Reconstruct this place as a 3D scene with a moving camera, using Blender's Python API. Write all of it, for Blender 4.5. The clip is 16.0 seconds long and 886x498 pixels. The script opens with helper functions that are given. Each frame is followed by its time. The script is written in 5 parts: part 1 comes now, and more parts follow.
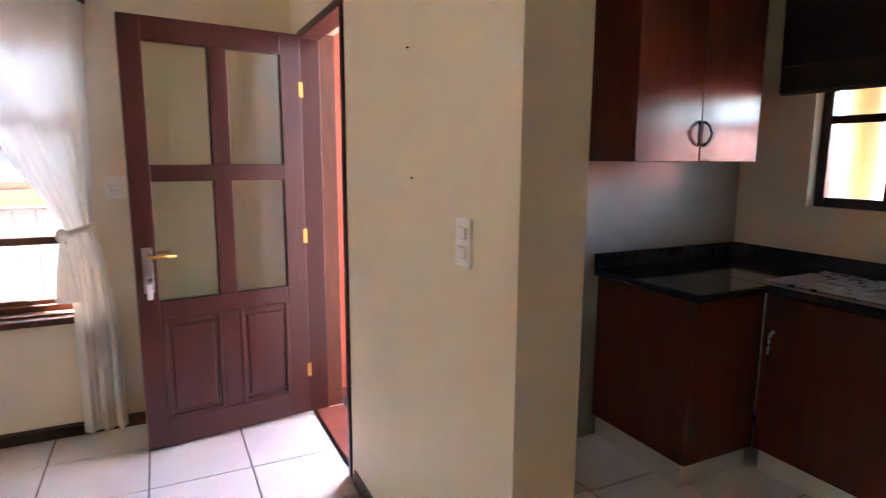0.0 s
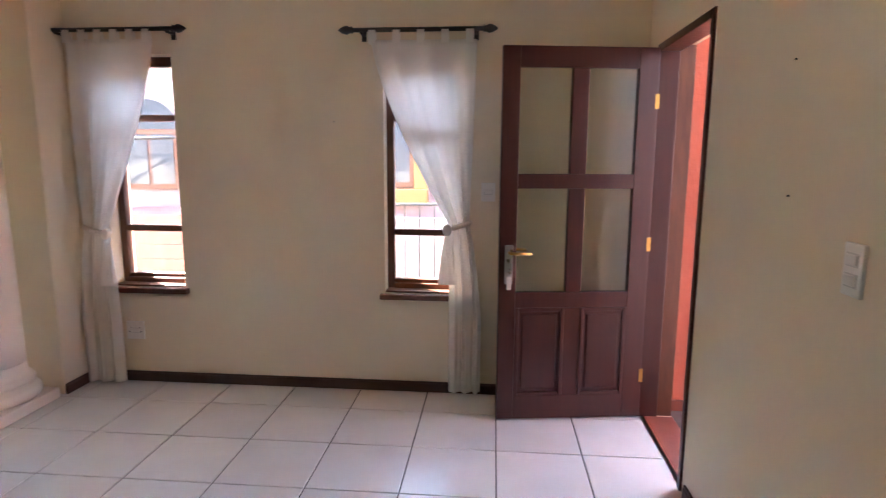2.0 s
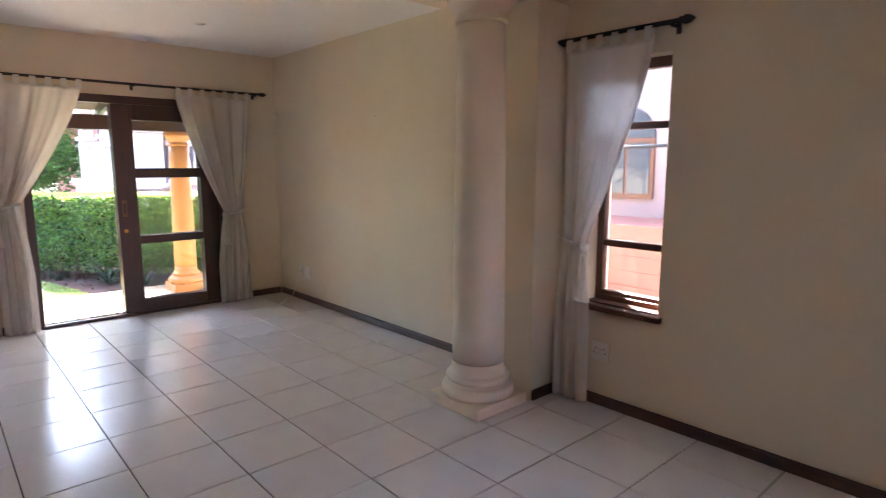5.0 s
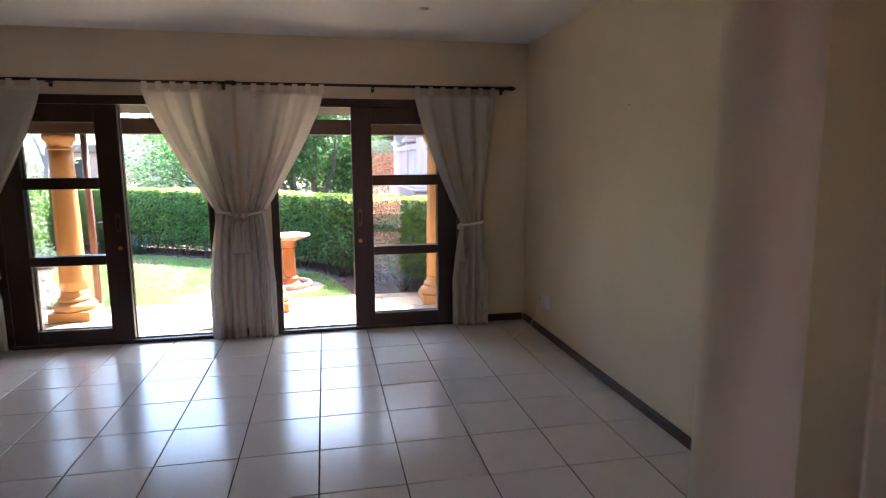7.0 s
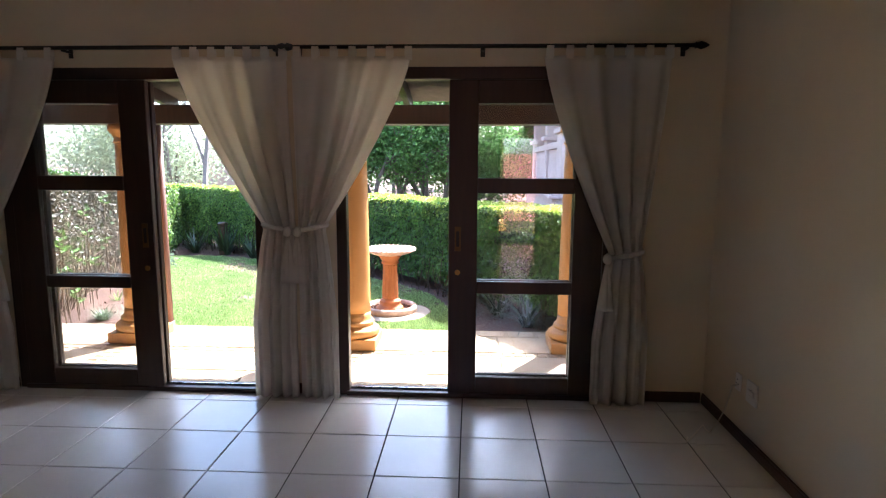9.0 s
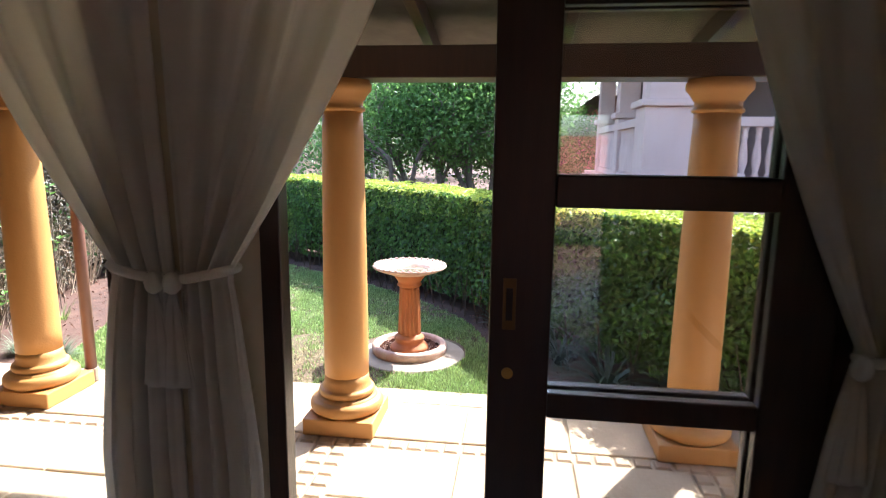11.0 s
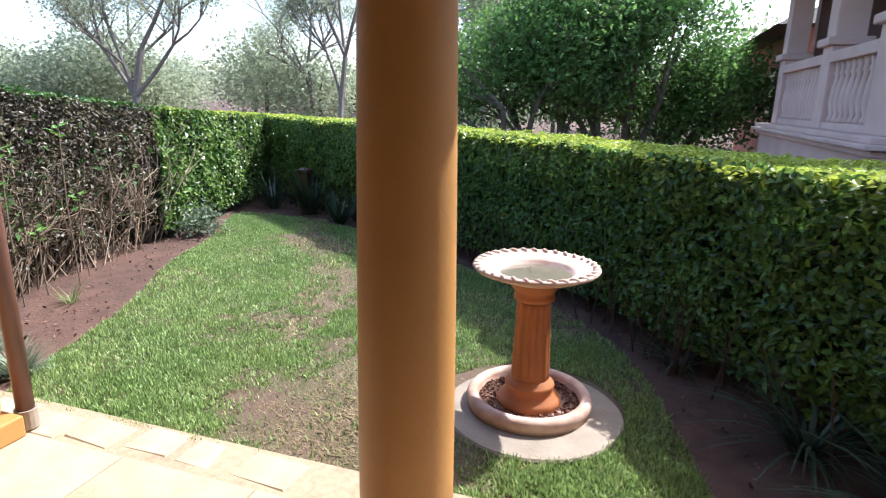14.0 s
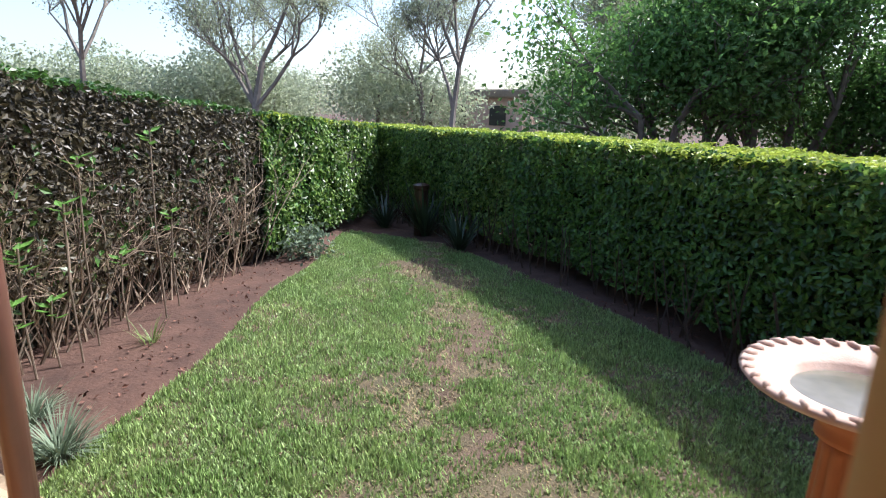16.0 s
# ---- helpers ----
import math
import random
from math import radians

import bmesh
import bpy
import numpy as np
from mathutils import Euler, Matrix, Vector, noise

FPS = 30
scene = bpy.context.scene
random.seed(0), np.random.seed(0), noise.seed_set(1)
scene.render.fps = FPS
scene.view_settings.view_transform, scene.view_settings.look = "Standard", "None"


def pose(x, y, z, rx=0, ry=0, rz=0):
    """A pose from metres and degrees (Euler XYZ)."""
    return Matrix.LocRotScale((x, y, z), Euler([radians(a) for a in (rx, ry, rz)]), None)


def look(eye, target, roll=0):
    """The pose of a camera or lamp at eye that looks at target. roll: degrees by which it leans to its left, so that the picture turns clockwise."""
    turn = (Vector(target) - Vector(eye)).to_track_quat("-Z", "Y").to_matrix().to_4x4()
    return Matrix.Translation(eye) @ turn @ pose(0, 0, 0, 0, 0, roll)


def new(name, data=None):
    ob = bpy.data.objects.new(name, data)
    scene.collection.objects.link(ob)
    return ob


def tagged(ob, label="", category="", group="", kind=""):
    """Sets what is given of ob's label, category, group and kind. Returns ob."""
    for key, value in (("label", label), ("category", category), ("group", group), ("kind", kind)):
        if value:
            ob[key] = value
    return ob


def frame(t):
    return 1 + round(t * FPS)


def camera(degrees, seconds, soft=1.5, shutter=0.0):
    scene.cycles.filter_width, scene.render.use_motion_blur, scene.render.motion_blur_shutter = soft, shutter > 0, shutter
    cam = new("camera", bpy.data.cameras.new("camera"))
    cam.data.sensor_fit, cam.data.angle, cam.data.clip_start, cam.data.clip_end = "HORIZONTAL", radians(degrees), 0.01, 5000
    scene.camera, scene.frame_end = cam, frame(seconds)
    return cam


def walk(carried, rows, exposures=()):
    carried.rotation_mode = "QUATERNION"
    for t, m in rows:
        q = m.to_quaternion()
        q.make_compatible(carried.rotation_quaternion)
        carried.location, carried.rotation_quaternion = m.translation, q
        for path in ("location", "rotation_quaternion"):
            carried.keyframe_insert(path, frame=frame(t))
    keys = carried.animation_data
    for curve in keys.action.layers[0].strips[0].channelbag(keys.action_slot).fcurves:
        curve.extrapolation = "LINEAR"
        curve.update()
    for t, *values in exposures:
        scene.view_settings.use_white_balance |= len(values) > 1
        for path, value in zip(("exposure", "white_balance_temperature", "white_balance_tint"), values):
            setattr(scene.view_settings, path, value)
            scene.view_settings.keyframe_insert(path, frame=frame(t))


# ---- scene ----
cam = camera(74.8, 16.0, soft=1.1, shutter=0.3)
METRES, EYE, TILT, LEAN, TURN = 9.6, 1.5, 0.0, 0.0, -30.9
PATH = [
    (0, (0.196, 0.543, 1.467), (1.066, 2.316, 1.152), 0.3),
    (0.5, (0.17, 0.492, 1.48), (0.779, 2.371, 1.165), 0.4),
    (1, (0.117, 0.455, 1.49), (0.48, 2.396, 1.174), 0.4),
    (1.5, (0.081, 0.427, 1.498), (0.189, 2.399, 1.183), 0.3),
    (2, (0.038, 0.415, 1.509), (-0.133, 2.383, 1.196), 0.3),
    (2.5, (0.02, 0.42, 1.511), (-0.371, 2.357, 1.204), 0.2),
    (3, (0.009, 0.442, 1.522), (-0.607, 2.32, 1.219), 0.1),
    (3.5, (0.003, 0.476, 1.54), (-0.836, 2.266, 1.237), 0.1),
    (4, (-0.075, 0.54, 1.52), (-1.114, 2.224, 1.231), 0.1),
    (4.5, (-0.214, 0.708, 1.532), (-1.463, 2.242, 1.236), -0.0),
    (5, (-0.376, 0.879, 1.528), (-1.848, 2.201, 1.234), 0.1),
    (5.2, (-0.429, 0.982, 1.518), (-1.975, 2.219, 1.235), 0.1),
    (7.3, (-1.422, 2.104, 1.596), (-3.38, 2.379, 1.295), -0.1),
    (7.5, (-1.563, 2.126, 1.599), (-3.529, 2.333, 1.298), 0.1),
    (8, (-1.979, 2.263, 1.586), (-3.957, 2.336, 1.301), 0.1),
    (8.5, (-2.451, 2.367, 1.567), (-4.43, 2.349, 1.285), 0.2),
    (9, (-2.951, 2.425, 1.551), (-4.928, 2.332, 1.265), 0.3),
    (9.2, (-3.15, 2.423, 1.552), (-5.126, 2.323, 1.265), 0.4),
    (11.3, (-5.219, 2.321, 1.536), (-7.17, 2.052, 1.187), 0.4),
    (11.5, (-5.38, 2.29, 1.523), (-7.329, 2.012, 1.171), 0.2),
    (12, (-5.775, 2.243, 1.487), (-7.718, 1.934, 1.129), 0.9),
    (12.5, (-6.15, 2.18, 1.42), (-8.087, 1.829, 1.064), 0.6),
    (13, (-6.367, 2.087, 1.35), (-8.28, 1.649, 0.966), 1.0),
    (13.5, (-6.618, 1.986, 1.325), (-8.503, 1.475, 0.895), 1.0),
    (14, (-6.862, 1.893, 1.336), (-8.709, 1.299, 0.848), 1.0),
    (14.5, (-7.059, 1.756, 1.3), (-8.857, 1.032, 0.81), 1.0),
    (15, (-7.318, 1.609, 1.29), (-9.069, 0.778, 0.796), 1.0),
    (15.5, (-7.585, 1.392, 1.278), (-9.307, 0.496, 0.795), 0.9),
    (16, (-7.779, 1.166, 1.254), (-9.502, 0.255, 0.804), 1.1),
]
EXPOSURES = [(0.0, 6.1, 5850, 11), (1.0, 5.8, 5850, 11), (2.5, 5.35, 5850, 11), (3.5, 5.2, 5850, 11), (5.0, 4.75, 5800, 11), (7.3, 3.65, 5750, 10), (8.5, 3.3, 5750, 10), (9.2, 3.15, 5800, 10), (11.3, 2.4, 6000, 10), (12.0, 2.25, 6000, 10), (12.5, 2.15, 6000, 10), (13.0, 2.1, 6000, 11), (14.0, 1.5, 6000, 11), (16.0, 1.15, 6000, 11)]
walk(cam, [(t, look(eye, target, roll)) for t, eye, target, roll in PATH], EXPOSURES)

# ---- world, sun, exposure ----
SUN = Vector((-0.53, 0.36, 0.77)).normalized()
scene.cycles.max_bounces, scene.cycles.diffuse_bounces = 14, 9
world = bpy.data.worlds.new("world")
scene.world = world
world.use_nodes = True
wn = world.node_tree
sky = wn.nodes.new("ShaderNodeTexSky")
sky.sky_type, sky.sun_disc = "NISHITA", False
sky.sun_elevation = math.asin(SUN.z)
sky.sun_rotation = math.atan2(SUN.x, SUN.y)
sky.air_density, sky.dust_density, sky.ozone_density = 1.0, 2.4, 1.0
wn.nodes["Background"].inputs[1].default_value = 0.15
wn.links.new(sky.outputs[0], wn.nodes["Background"].inputs[0])
sun_data = bpy.data.lights.new("sun", "SUN")
sun_data.energy, sun_data.angle, sun_data.color = 3.6, radians(0.6), (1.0, 0.96, 0.90)
sun = new("sun", sun_data)
sun.matrix_world = look(SUN * 40, (0, 0, 0))


# ---- materials ----
def mat(name, c1, c2=None, rough=0.6, scale=8.0, bump=0.0, bump_scale=60.0, metal=0.0, vary=0.0, stretch=(1, 1, 1), spec=0.5, trans=0.0, coat=0.0, island=False):
    m = bpy.data.materials.new(name)
    m.use_nodes = True
    nt = m.node_tree
    b = nt.nodes["Principled BSDF"]
    c2 = c2 or tuple(min(1, v * 0.82) for v in c1)
    tc = nt.nodes.new("ShaderNodeTexCoord")
    mp = nt.nodes.new("ShaderNodeMapping")
    mp.inputs["Scale"].default_value = stretch
    nt.links.new(tc.outputs["Object"], mp.inputs[0])
    n1 = nt.nodes.new("ShaderNodeTexNoise")
    n1.inputs["Scale"].default_value, n1.inputs["Detail"].default_value = scale, 6
    nt.links.new(mp.outputs[0], n1.inputs["Vector"])
    n0 = nt.nodes.new("ShaderNodeTexNoise")
    n0.inputs["Scale"].default_value, n0.inputs["Detail"].default_value = scale / 7, 3
    nt.links.new(mp.outputs[0], n0.inputs["Vector"])
    add = nt.nodes.new("ShaderNodeMath")
    add.operation = "ADD"
    nt.links.new(n1.outputs[0], add.inputs[0])
    nt.links.new(n0.outputs[0], add.inputs[1])
    half = nt.nodes.new("ShaderNodeMapRange")
    half.inputs[1].default_value, half.inputs[2].default_value = 0.72, 1.28
    nt.links.new(add.outputs[0], half.inputs[0])
    mix = nt.nodes.new("ShaderNodeMix")
    mix.data_type = "RGBA"
    mix.inputs["A"].default_value, mix.inputs["B"].default_value = (*c1, 1), (*c2, 1)
    nt.links.new(half.outputs[0], mix.inputs["Factor"])
    out = mix.outputs["Result"]
    if vary:
        if island:
            info = nt.nodes.new("ShaderNodeNewGeometry")
            rnd = info.outputs["Random Per Island"]
        else:
            info = nt.nodes.new("ShaderNodeObjectInfo")
            rnd = info.outputs["Random"]
        mr = nt.nodes.new("ShaderNodeMapRange")
        mr.inputs[3].default_value, mr.inputs[4].default_value = 1 - vary, 1 + vary
        nt.links.new(rnd, mr.inputs[0])
        hs = nt.nodes.new("ShaderNodeHueSaturation")
        nt.links.new(mr.outputs[0], hs.inputs["Value"])
        nt.links.new(out, hs.inputs["Color"])
        out = hs.outputs[0]
    nt.links.new(out, b.inputs["Base Color"])
    rr = nt.nodes.new("ShaderNodeMapRange")
    rr.inputs[3].default_value, rr.inputs[4].default_value = max(0.02, rough - 0.06), min(1, rough + 0.06)
    nt.links.new(n1.outputs[0], rr.inputs[0])
    nt.links.new(rr.outputs[0], b.inputs["Roughness"])
    b.inputs["Metallic"].default_value = metal
    b.inputs["Specular IOR Level"].default_value = spec
    b.inputs["Coat Weight"].default_value = coat
    if bump:
        nb = nt.nodes.new("ShaderNodeTexNoise")
        nb.inputs["Scale"].default_value, nb.inputs["Detail"].default_value = bump_scale, 5
        nt.links.new(mp.outputs[0], nb.inputs["Vector"])
        bp = nt.nodes.new("ShaderNodeBump")
        bp.inputs["Strength"].default_value, bp.inputs["Distance"].default_value = bump, 0.01
        nt.links.new(nb.outputs[0], bp.inputs["Height"])
        nt.links.new(bp.outputs[0], b.inputs["Normal"])
    if trans:
        tr = nt.nodes.new("ShaderNodeBsdfTranslucent")
        nt.links.new(out, tr.inputs[0])
        ms = nt.nodes.new("ShaderNodeMixShader")
        ms.inputs[0].default_value = trans
        nt.links.new(b.outputs[0], ms.inputs[1])
        nt.links.new(tr.outputs[0], ms.inputs[2])
        nt.links.new(ms.outputs[0], nt.nodes["Material Output"].inputs[0])
    return m


def glass_mat(name, tint=(1, 1, 1), gloss=0.08, rough=0.0):
    m = bpy.data.materials.new(name)
    m.use_nodes = True
    nt = m.node_tree
    nt.nodes.remove(nt.nodes["Principled BSDF"])
    t = nt.nodes.new("ShaderNodeBsdfTransparent")
    t.inputs[0].default_value = (*tint, 1)
    g = nt.nodes.new("ShaderNodeBsdfGlossy")
    g.inputs["Roughness"].default_value = rough
    f = nt.nodes.new("ShaderNodeFresnel")
    f.inputs[0].default_value = 1.5
    ms = nt.nodes.new("ShaderNodeMixShader")
    nt.links.new(f.outputs[0], ms.inputs[0])
    nt.links.new(t.outputs[0], ms.inputs[1])
    nt.links.new(g.outputs[0], ms.inputs[2])
    nt.links.new(ms.outputs[0], nt.nodes["Material Output"].inputs[0])
    return m


M_WALL = mat("cream wall paint", (0.76, 0.665, 0.515), (0.715, 0.62, 0.47), 0.55, 3, 0.12, 90)
M_CEIL = mat("white ceiling paint", (0.86, 0.85, 0.83), (0.83, 0.82, 0.80), 0.8, 3, 0.05, 80)
M_TILE = mat("glazed floor tile", (0.73, 0.70, 0.675), (0.68, 0.65, 0.615), 0.20, 5, 0.03, 40, vary=0.03)
M_GROUT = mat("dark grout", (0.07, 0.06, 0.055), None, 0.9, 20)
M_WOODD = mat("dark stained timber", (0.050, 0.022, 0.013), (0.028, 0.012, 0.008), 0.36, 6, 0.1, 30, stretch=(6, 6, 0.7))
M_WOODR = mat("red mahogany varnish", (0.066, 0.016, 0.010), (0.048, 0.011, 0.007), 0.34, 5, 0.015, 30, stretch=(7, 7, 0.6))
M_WOODH = mat("brown window timber", (0.15, 0.05, 0.02), (0.09, 0.03, 0.014), 0.4, 6, 0.08, 30, stretch=(5, 5, 1))
M_SKIRT = mat("brown skirting timber", (0.085, 0.035, 0.02), (0.055, 0.022, 0.013), 0.4, 6, 0.05, 30, stretch=(1, 6, 6))
M_CURT = mat("off-white curtain cloth", (0.86, 0.83, 0.78), (0.82, 0.79, 0.74), 0.9, 12, 0.15, 350, trans=0.55)
M_ROPE = mat("cream cotton rope", (0.84, 0.79, 0.70), None, 0.9, 40, 0.3, 200, trans=0.3)
M_IRON = mat("black painted iron", (0.018, 0.014, 0.013), None, 0.5, 20, 0.05)
M_PLASTIC = mat("white plastic", (0.80, 0.78, 0.74), (0.76, 0.74, 0.70), 0.35, 10)
M_PLINE = mat("grey plastic seam", (0.66, 0.65, 0.62), None, 0.5, 10)
M_PLAST = mat("white column plaster", (0.74, 0.68, 0.57), (0.69, 0.62, 0.51), 0.5, 4, 0.06, 60)
M_OCHRE = mat("ochre column paint", (0.50, 0.255, 0.078), (0.43, 0.21, 0.062), 0.55, 3, 0.1, 70)
M_BRASS = mat("brass", (0.65, 0.38, 0.10), None, 0.35, 20, metal=1.0)
M_BRONZE = mat("dull bronze", (0.20, 0.12, 0.055), None, 0.45, 20, metal=1.0)
M_STEEL = mat("brushed steel", (0.6, 0.6, 0.6), None, 0.28, 20, metal=1.0)
M_KCAB = mat("cherry cabinet laminate", (0.125, 0.028, 0.012), (0.09, 0.020, 0.008), 0.24, 4, 0.02, 30, stretch=(5, 5, 0.6))
M_GRAN = mat("black granite", (0.012, 0.012, 0.014), (0.035, 0.034, 0.036), 0.09, 120)
M_KTILE = mat("pale splash tile", (0.42, 0.39, 0.35), None, 0.2, 5)
M_BLIND = mat("dark brown blind cloth", (0.035, 0.02, 0.016), None, 0.9, 20, 0.2, 250)
M_RED = mat("salmon red plaster", (0.40, 0.10, 0.055), (0.34, 0.08, 0.045), 0.75, 3, 0.3, 40)
M_QUARRY = mat("red quarry tile", (0.22, 0.06, 0.036), (0.17, 0.048, 0.03), 0.45, 6, 0.1, vary=0.1)
M_PAVE = mat("sandstone paving", (0.48, 0.37, 0.25), (0.37, 0.28, 0.18), 0.8, 7, 0.4, 50, vary=0.14)
M_COBB = mat("clay paver", (0.42, 0.31, 0.20), (0.33, 0.23, 0.15), 0.85, 14, 0.4, 60, vary=0.18)
M_JOINT = mat("sandy joint", (0.42, 0.32, 0.21), (0.27, 0.20, 0.13), 0.95, 30, 0.3)
M_SOIL = mat("dry brown soil", (0.115, 0.060, 0.042), (0.058, 0.030, 0.022), 0.95, 9, 0.8, 35)
M_TERRA = mat("terracotta", (0.46, 0.16, 0.05), (0.36, 0.12, 0.04), 0.6, 8, 0.15, 60)
M_TERRAP = mat("weathered pale terracotta", (0.62, 0.46, 0.38), (0.42, 0.24, 0.17), 0.7, 14, 0.2, 60)
M_BARK = mat("brown bark chips", (0.20, 0.10, 0.07), (0.11, 0.05, 0.035), 0.9, 30, 0.3, vary=0.35, island=True)
M_CONC = mat("worn concrete", (0.34, 0.28, 0.22), (0.24, 0.195, 0.15), 0.85, 9, 0.3, 50)
M_LEAF = mat("hedge leaf", (0.09, 0.19, 0.035), (0.055, 0.125, 0.025), 0.36, 3, vary=0.6, trans=0.3, island=True)
# lighter copy of the hedge leaf for faces that look sunlit
M_LEAFM = mat("mid green hedge leaf", (0.20, 0.30, 0.065), (0.13, 0.22, 0.045), 0.38, 3, vary=0.5, trans=0.35, island=True)
M_LEAFD = mat("dull olive hedge leaf", (0.135, 0.115, 0.06), (0.06, 0.047, 0.027), 0.45, 3, vary=0.6, trans=0.2, island=True)
M_SHOOT = mat("young green shoot leaf", (0.16, 0.32, 0.07), (0.11, 0.24, 0.05), 0.4, 6, trans=0.3)
# sunlight on the hedge tops is put into this yellow-green leaf colour
M_LEAFY = mat("sunlit hedge top leaf", (0.50, 0.55, 0.09), (0.34, 0.45, 0.07), 0.42, 3, vary=0.3, trans=0.35, island=True)
M_LEAFT = mat("tree leaf", (0.17, 0.31, 0.08), (0.09, 0.19, 0.055), 0.45, 1.5, vary=0.4, trans=0.5, island=True)
# spring leaf colour with distance haze mixed into it
M_LEAFP = mat("haze-paled spring leaf", (0.42, 0.46, 0.32), (0.33, 0.38, 0.25), 0.6, 2, vary=0.25, trans=0.5, island=True)
M_LEAFG = mat("grey green lavender leaf", (0.20, 0.26, 0.17), None, 0.7, 5, vary=0.25, trans=0.2, island=True)
# near-black colour of the solid cores stands in for shade deep in the hedges
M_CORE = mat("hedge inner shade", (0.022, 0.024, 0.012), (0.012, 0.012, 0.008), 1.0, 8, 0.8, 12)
M_STEM = mat("dark hedge stem", (0.075, 0.05, 0.035), None, 0.9, 9, 0.2)
# bark paled to carry the haze on the far trees
M_BARKP = mat("haze-paled grey bark", (0.25, 0.22, 0.19), (0.15, 0.13, 0.115), 0.9, 10, 0.3, 30)
M_WET = mat("wet stained basin", (0.17, 0.15, 0.11), (0.10, 0.085, 0.06), 0.12, 12)
M_TWIG = mat("dry hedge twig", (0.36, 0.275, 0.20), (0.13, 0.09, 0.06), 0.8, 9, 0.2, vary=0.6, island=True)
M_TRUNK = mat("grey brown bark", (0.22, 0.18, 0.15), (0.12, 0.10, 0.08), 0.9, 10, 0.5, 30)
M_BLADE = mat("grass blade", (0.34, 0.43, 0.17), (0.22, 0.34, 0.11), 0.5, 2.5, vary=0.55, trans=0.3, island=True)
M_STRAW = mat("dry straw", (0.30, 0.23, 0.12), (0.18, 0.14, 0.07), 0.8, 5, vary=0.35, island=True)
M_STRAP = mat("dark strap leaf", (0.05, 0.085, 0.045), (0.03, 0.05, 0.03), 0.4, 4, vary=0.3, trans=0.15, island=True)
M_PINK = mat("pale pink render", (0.72, 0.54, 0.48), (0.58, 0.41, 0.36), 0.8, 2.5, 0.2, 40)
M_PINKD = mat("rose pink render", (0.55, 0.22, 0.17), (0.45, 0.17, 0.13), 0.8, 2.5, 0.2, 40)
M_STAIR = mat("red stair tile", (0.24, 0.09, 0.065), (0.19, 0.07, 0.05), 0.6, 6, 0.1)
M_BUFF = mat("buff render", (0.27, 0.19, 0.175), (0.23, 0.16, 0.15), 0.8, 2.5, 0.15, 40)
M_MUST = mat("mustard trim paint", (0.30, 0.15, 0.035), None, 0.6, 5)
M_BOARD = mat("lilac grey fence panel", (0.18, 0.17, 0.20), (0.155, 0.145, 0.17), 0.7, 5, 0.1, vary=0.05)
M_ROOF = mat("dark grey roof tile", (0.11, 0.09, 0.085), (0.07, 0.058, 0.055), 0.8, 10, 0.2, vary=0.15)
M_GLASS = glass_mat("clear glass")
M_DARKGL = mat("dark window glass", (0.05, 0.055, 0.06), None, 0.06, 3)
M_DOORGL = glass_mat("door glass", (0.94, 0.95, 0.90))
M_PIPE = mat("brown downpipe", (0.16, 0.075, 0.055), None, 0.45, 8, 0.05)


def lawn_mat():
    m = mat("lawn turf", (0.12, 0.09, 0.05), (0.08, 0.07, 0.034), 0.9, 12, 0.8, 90)
    nt = m.node_tree
    b = nt.nodes["Principled BSDF"]
    old = b.inputs["Base Color"].links[0].from_socket
    tc = nt.nodes.new("ShaderNodeTexCoord")
    n = nt.nodes.new("ShaderNodeTexNoise")
    n.inputs["Scale"].default_value, n.inputs["Detail"].default_value = 1.6, 7
    nt.links.new(tc.outputs["Object"], n.inputs["Vector"])
    r = nt.nodes.new("ShaderNodeMapRange")
    r.inputs[1].default_value, r.inputs[2].default_value = 0.50, 0.58
    nt.links.new(n.outputs[0], r.inputs[0])
    mx = nt.nodes.new("ShaderNodeMix")
    mx.data_type = "RGBA"
    mx.inputs["B"].default_value = (0.115, 0.072, 0.048, 1)
    nt.links.new(old, mx.inputs["A"])
    nt.links.new(r.outputs[0], mx.inputs["Factor"])
    nt.links.new(mx.outputs["Result"], b.inputs["Base Color"])
    return m


M_LAWN = lawn_mat()


# ---- building helpers ----
def part(name, bm, material, parent=None, label="", smooth=False):
    me = bpy.data.meshes.new(name)
    if smooth:
        for f in bm.faces:
            f.smooth = True
    bm.to_mesh(me)
    bm.free()
    me.materials.append(material)
    ob = new(name, me)
    ob.parent = parent
    if label:
        ob["label"] = label
    return ob


def raw(name, verts, faces, material, parent=None, label="", smooth=False):
    me = bpy.data.meshes.new(name)
    me.from_pydata([tuple(v) for v in verts], [], faces)
    if smooth:
        me.polygons.foreach_set("use_smooth", [True] * len(me.polygons))
    me.materials.append(material)
    me.update()
    ob = new(name, me)
    ob.parent = parent
    if label:
        ob["label"] = label
    return ob


def thing(name, place, label, category, group="", kind=""):
    ob = new(name)
    ob.matrix_world = place if isinstance(place, Matrix) else Matrix.Translation(place)
    ob.empty_display_size = 0.1
    return tagged(ob, label, category, group, kind)


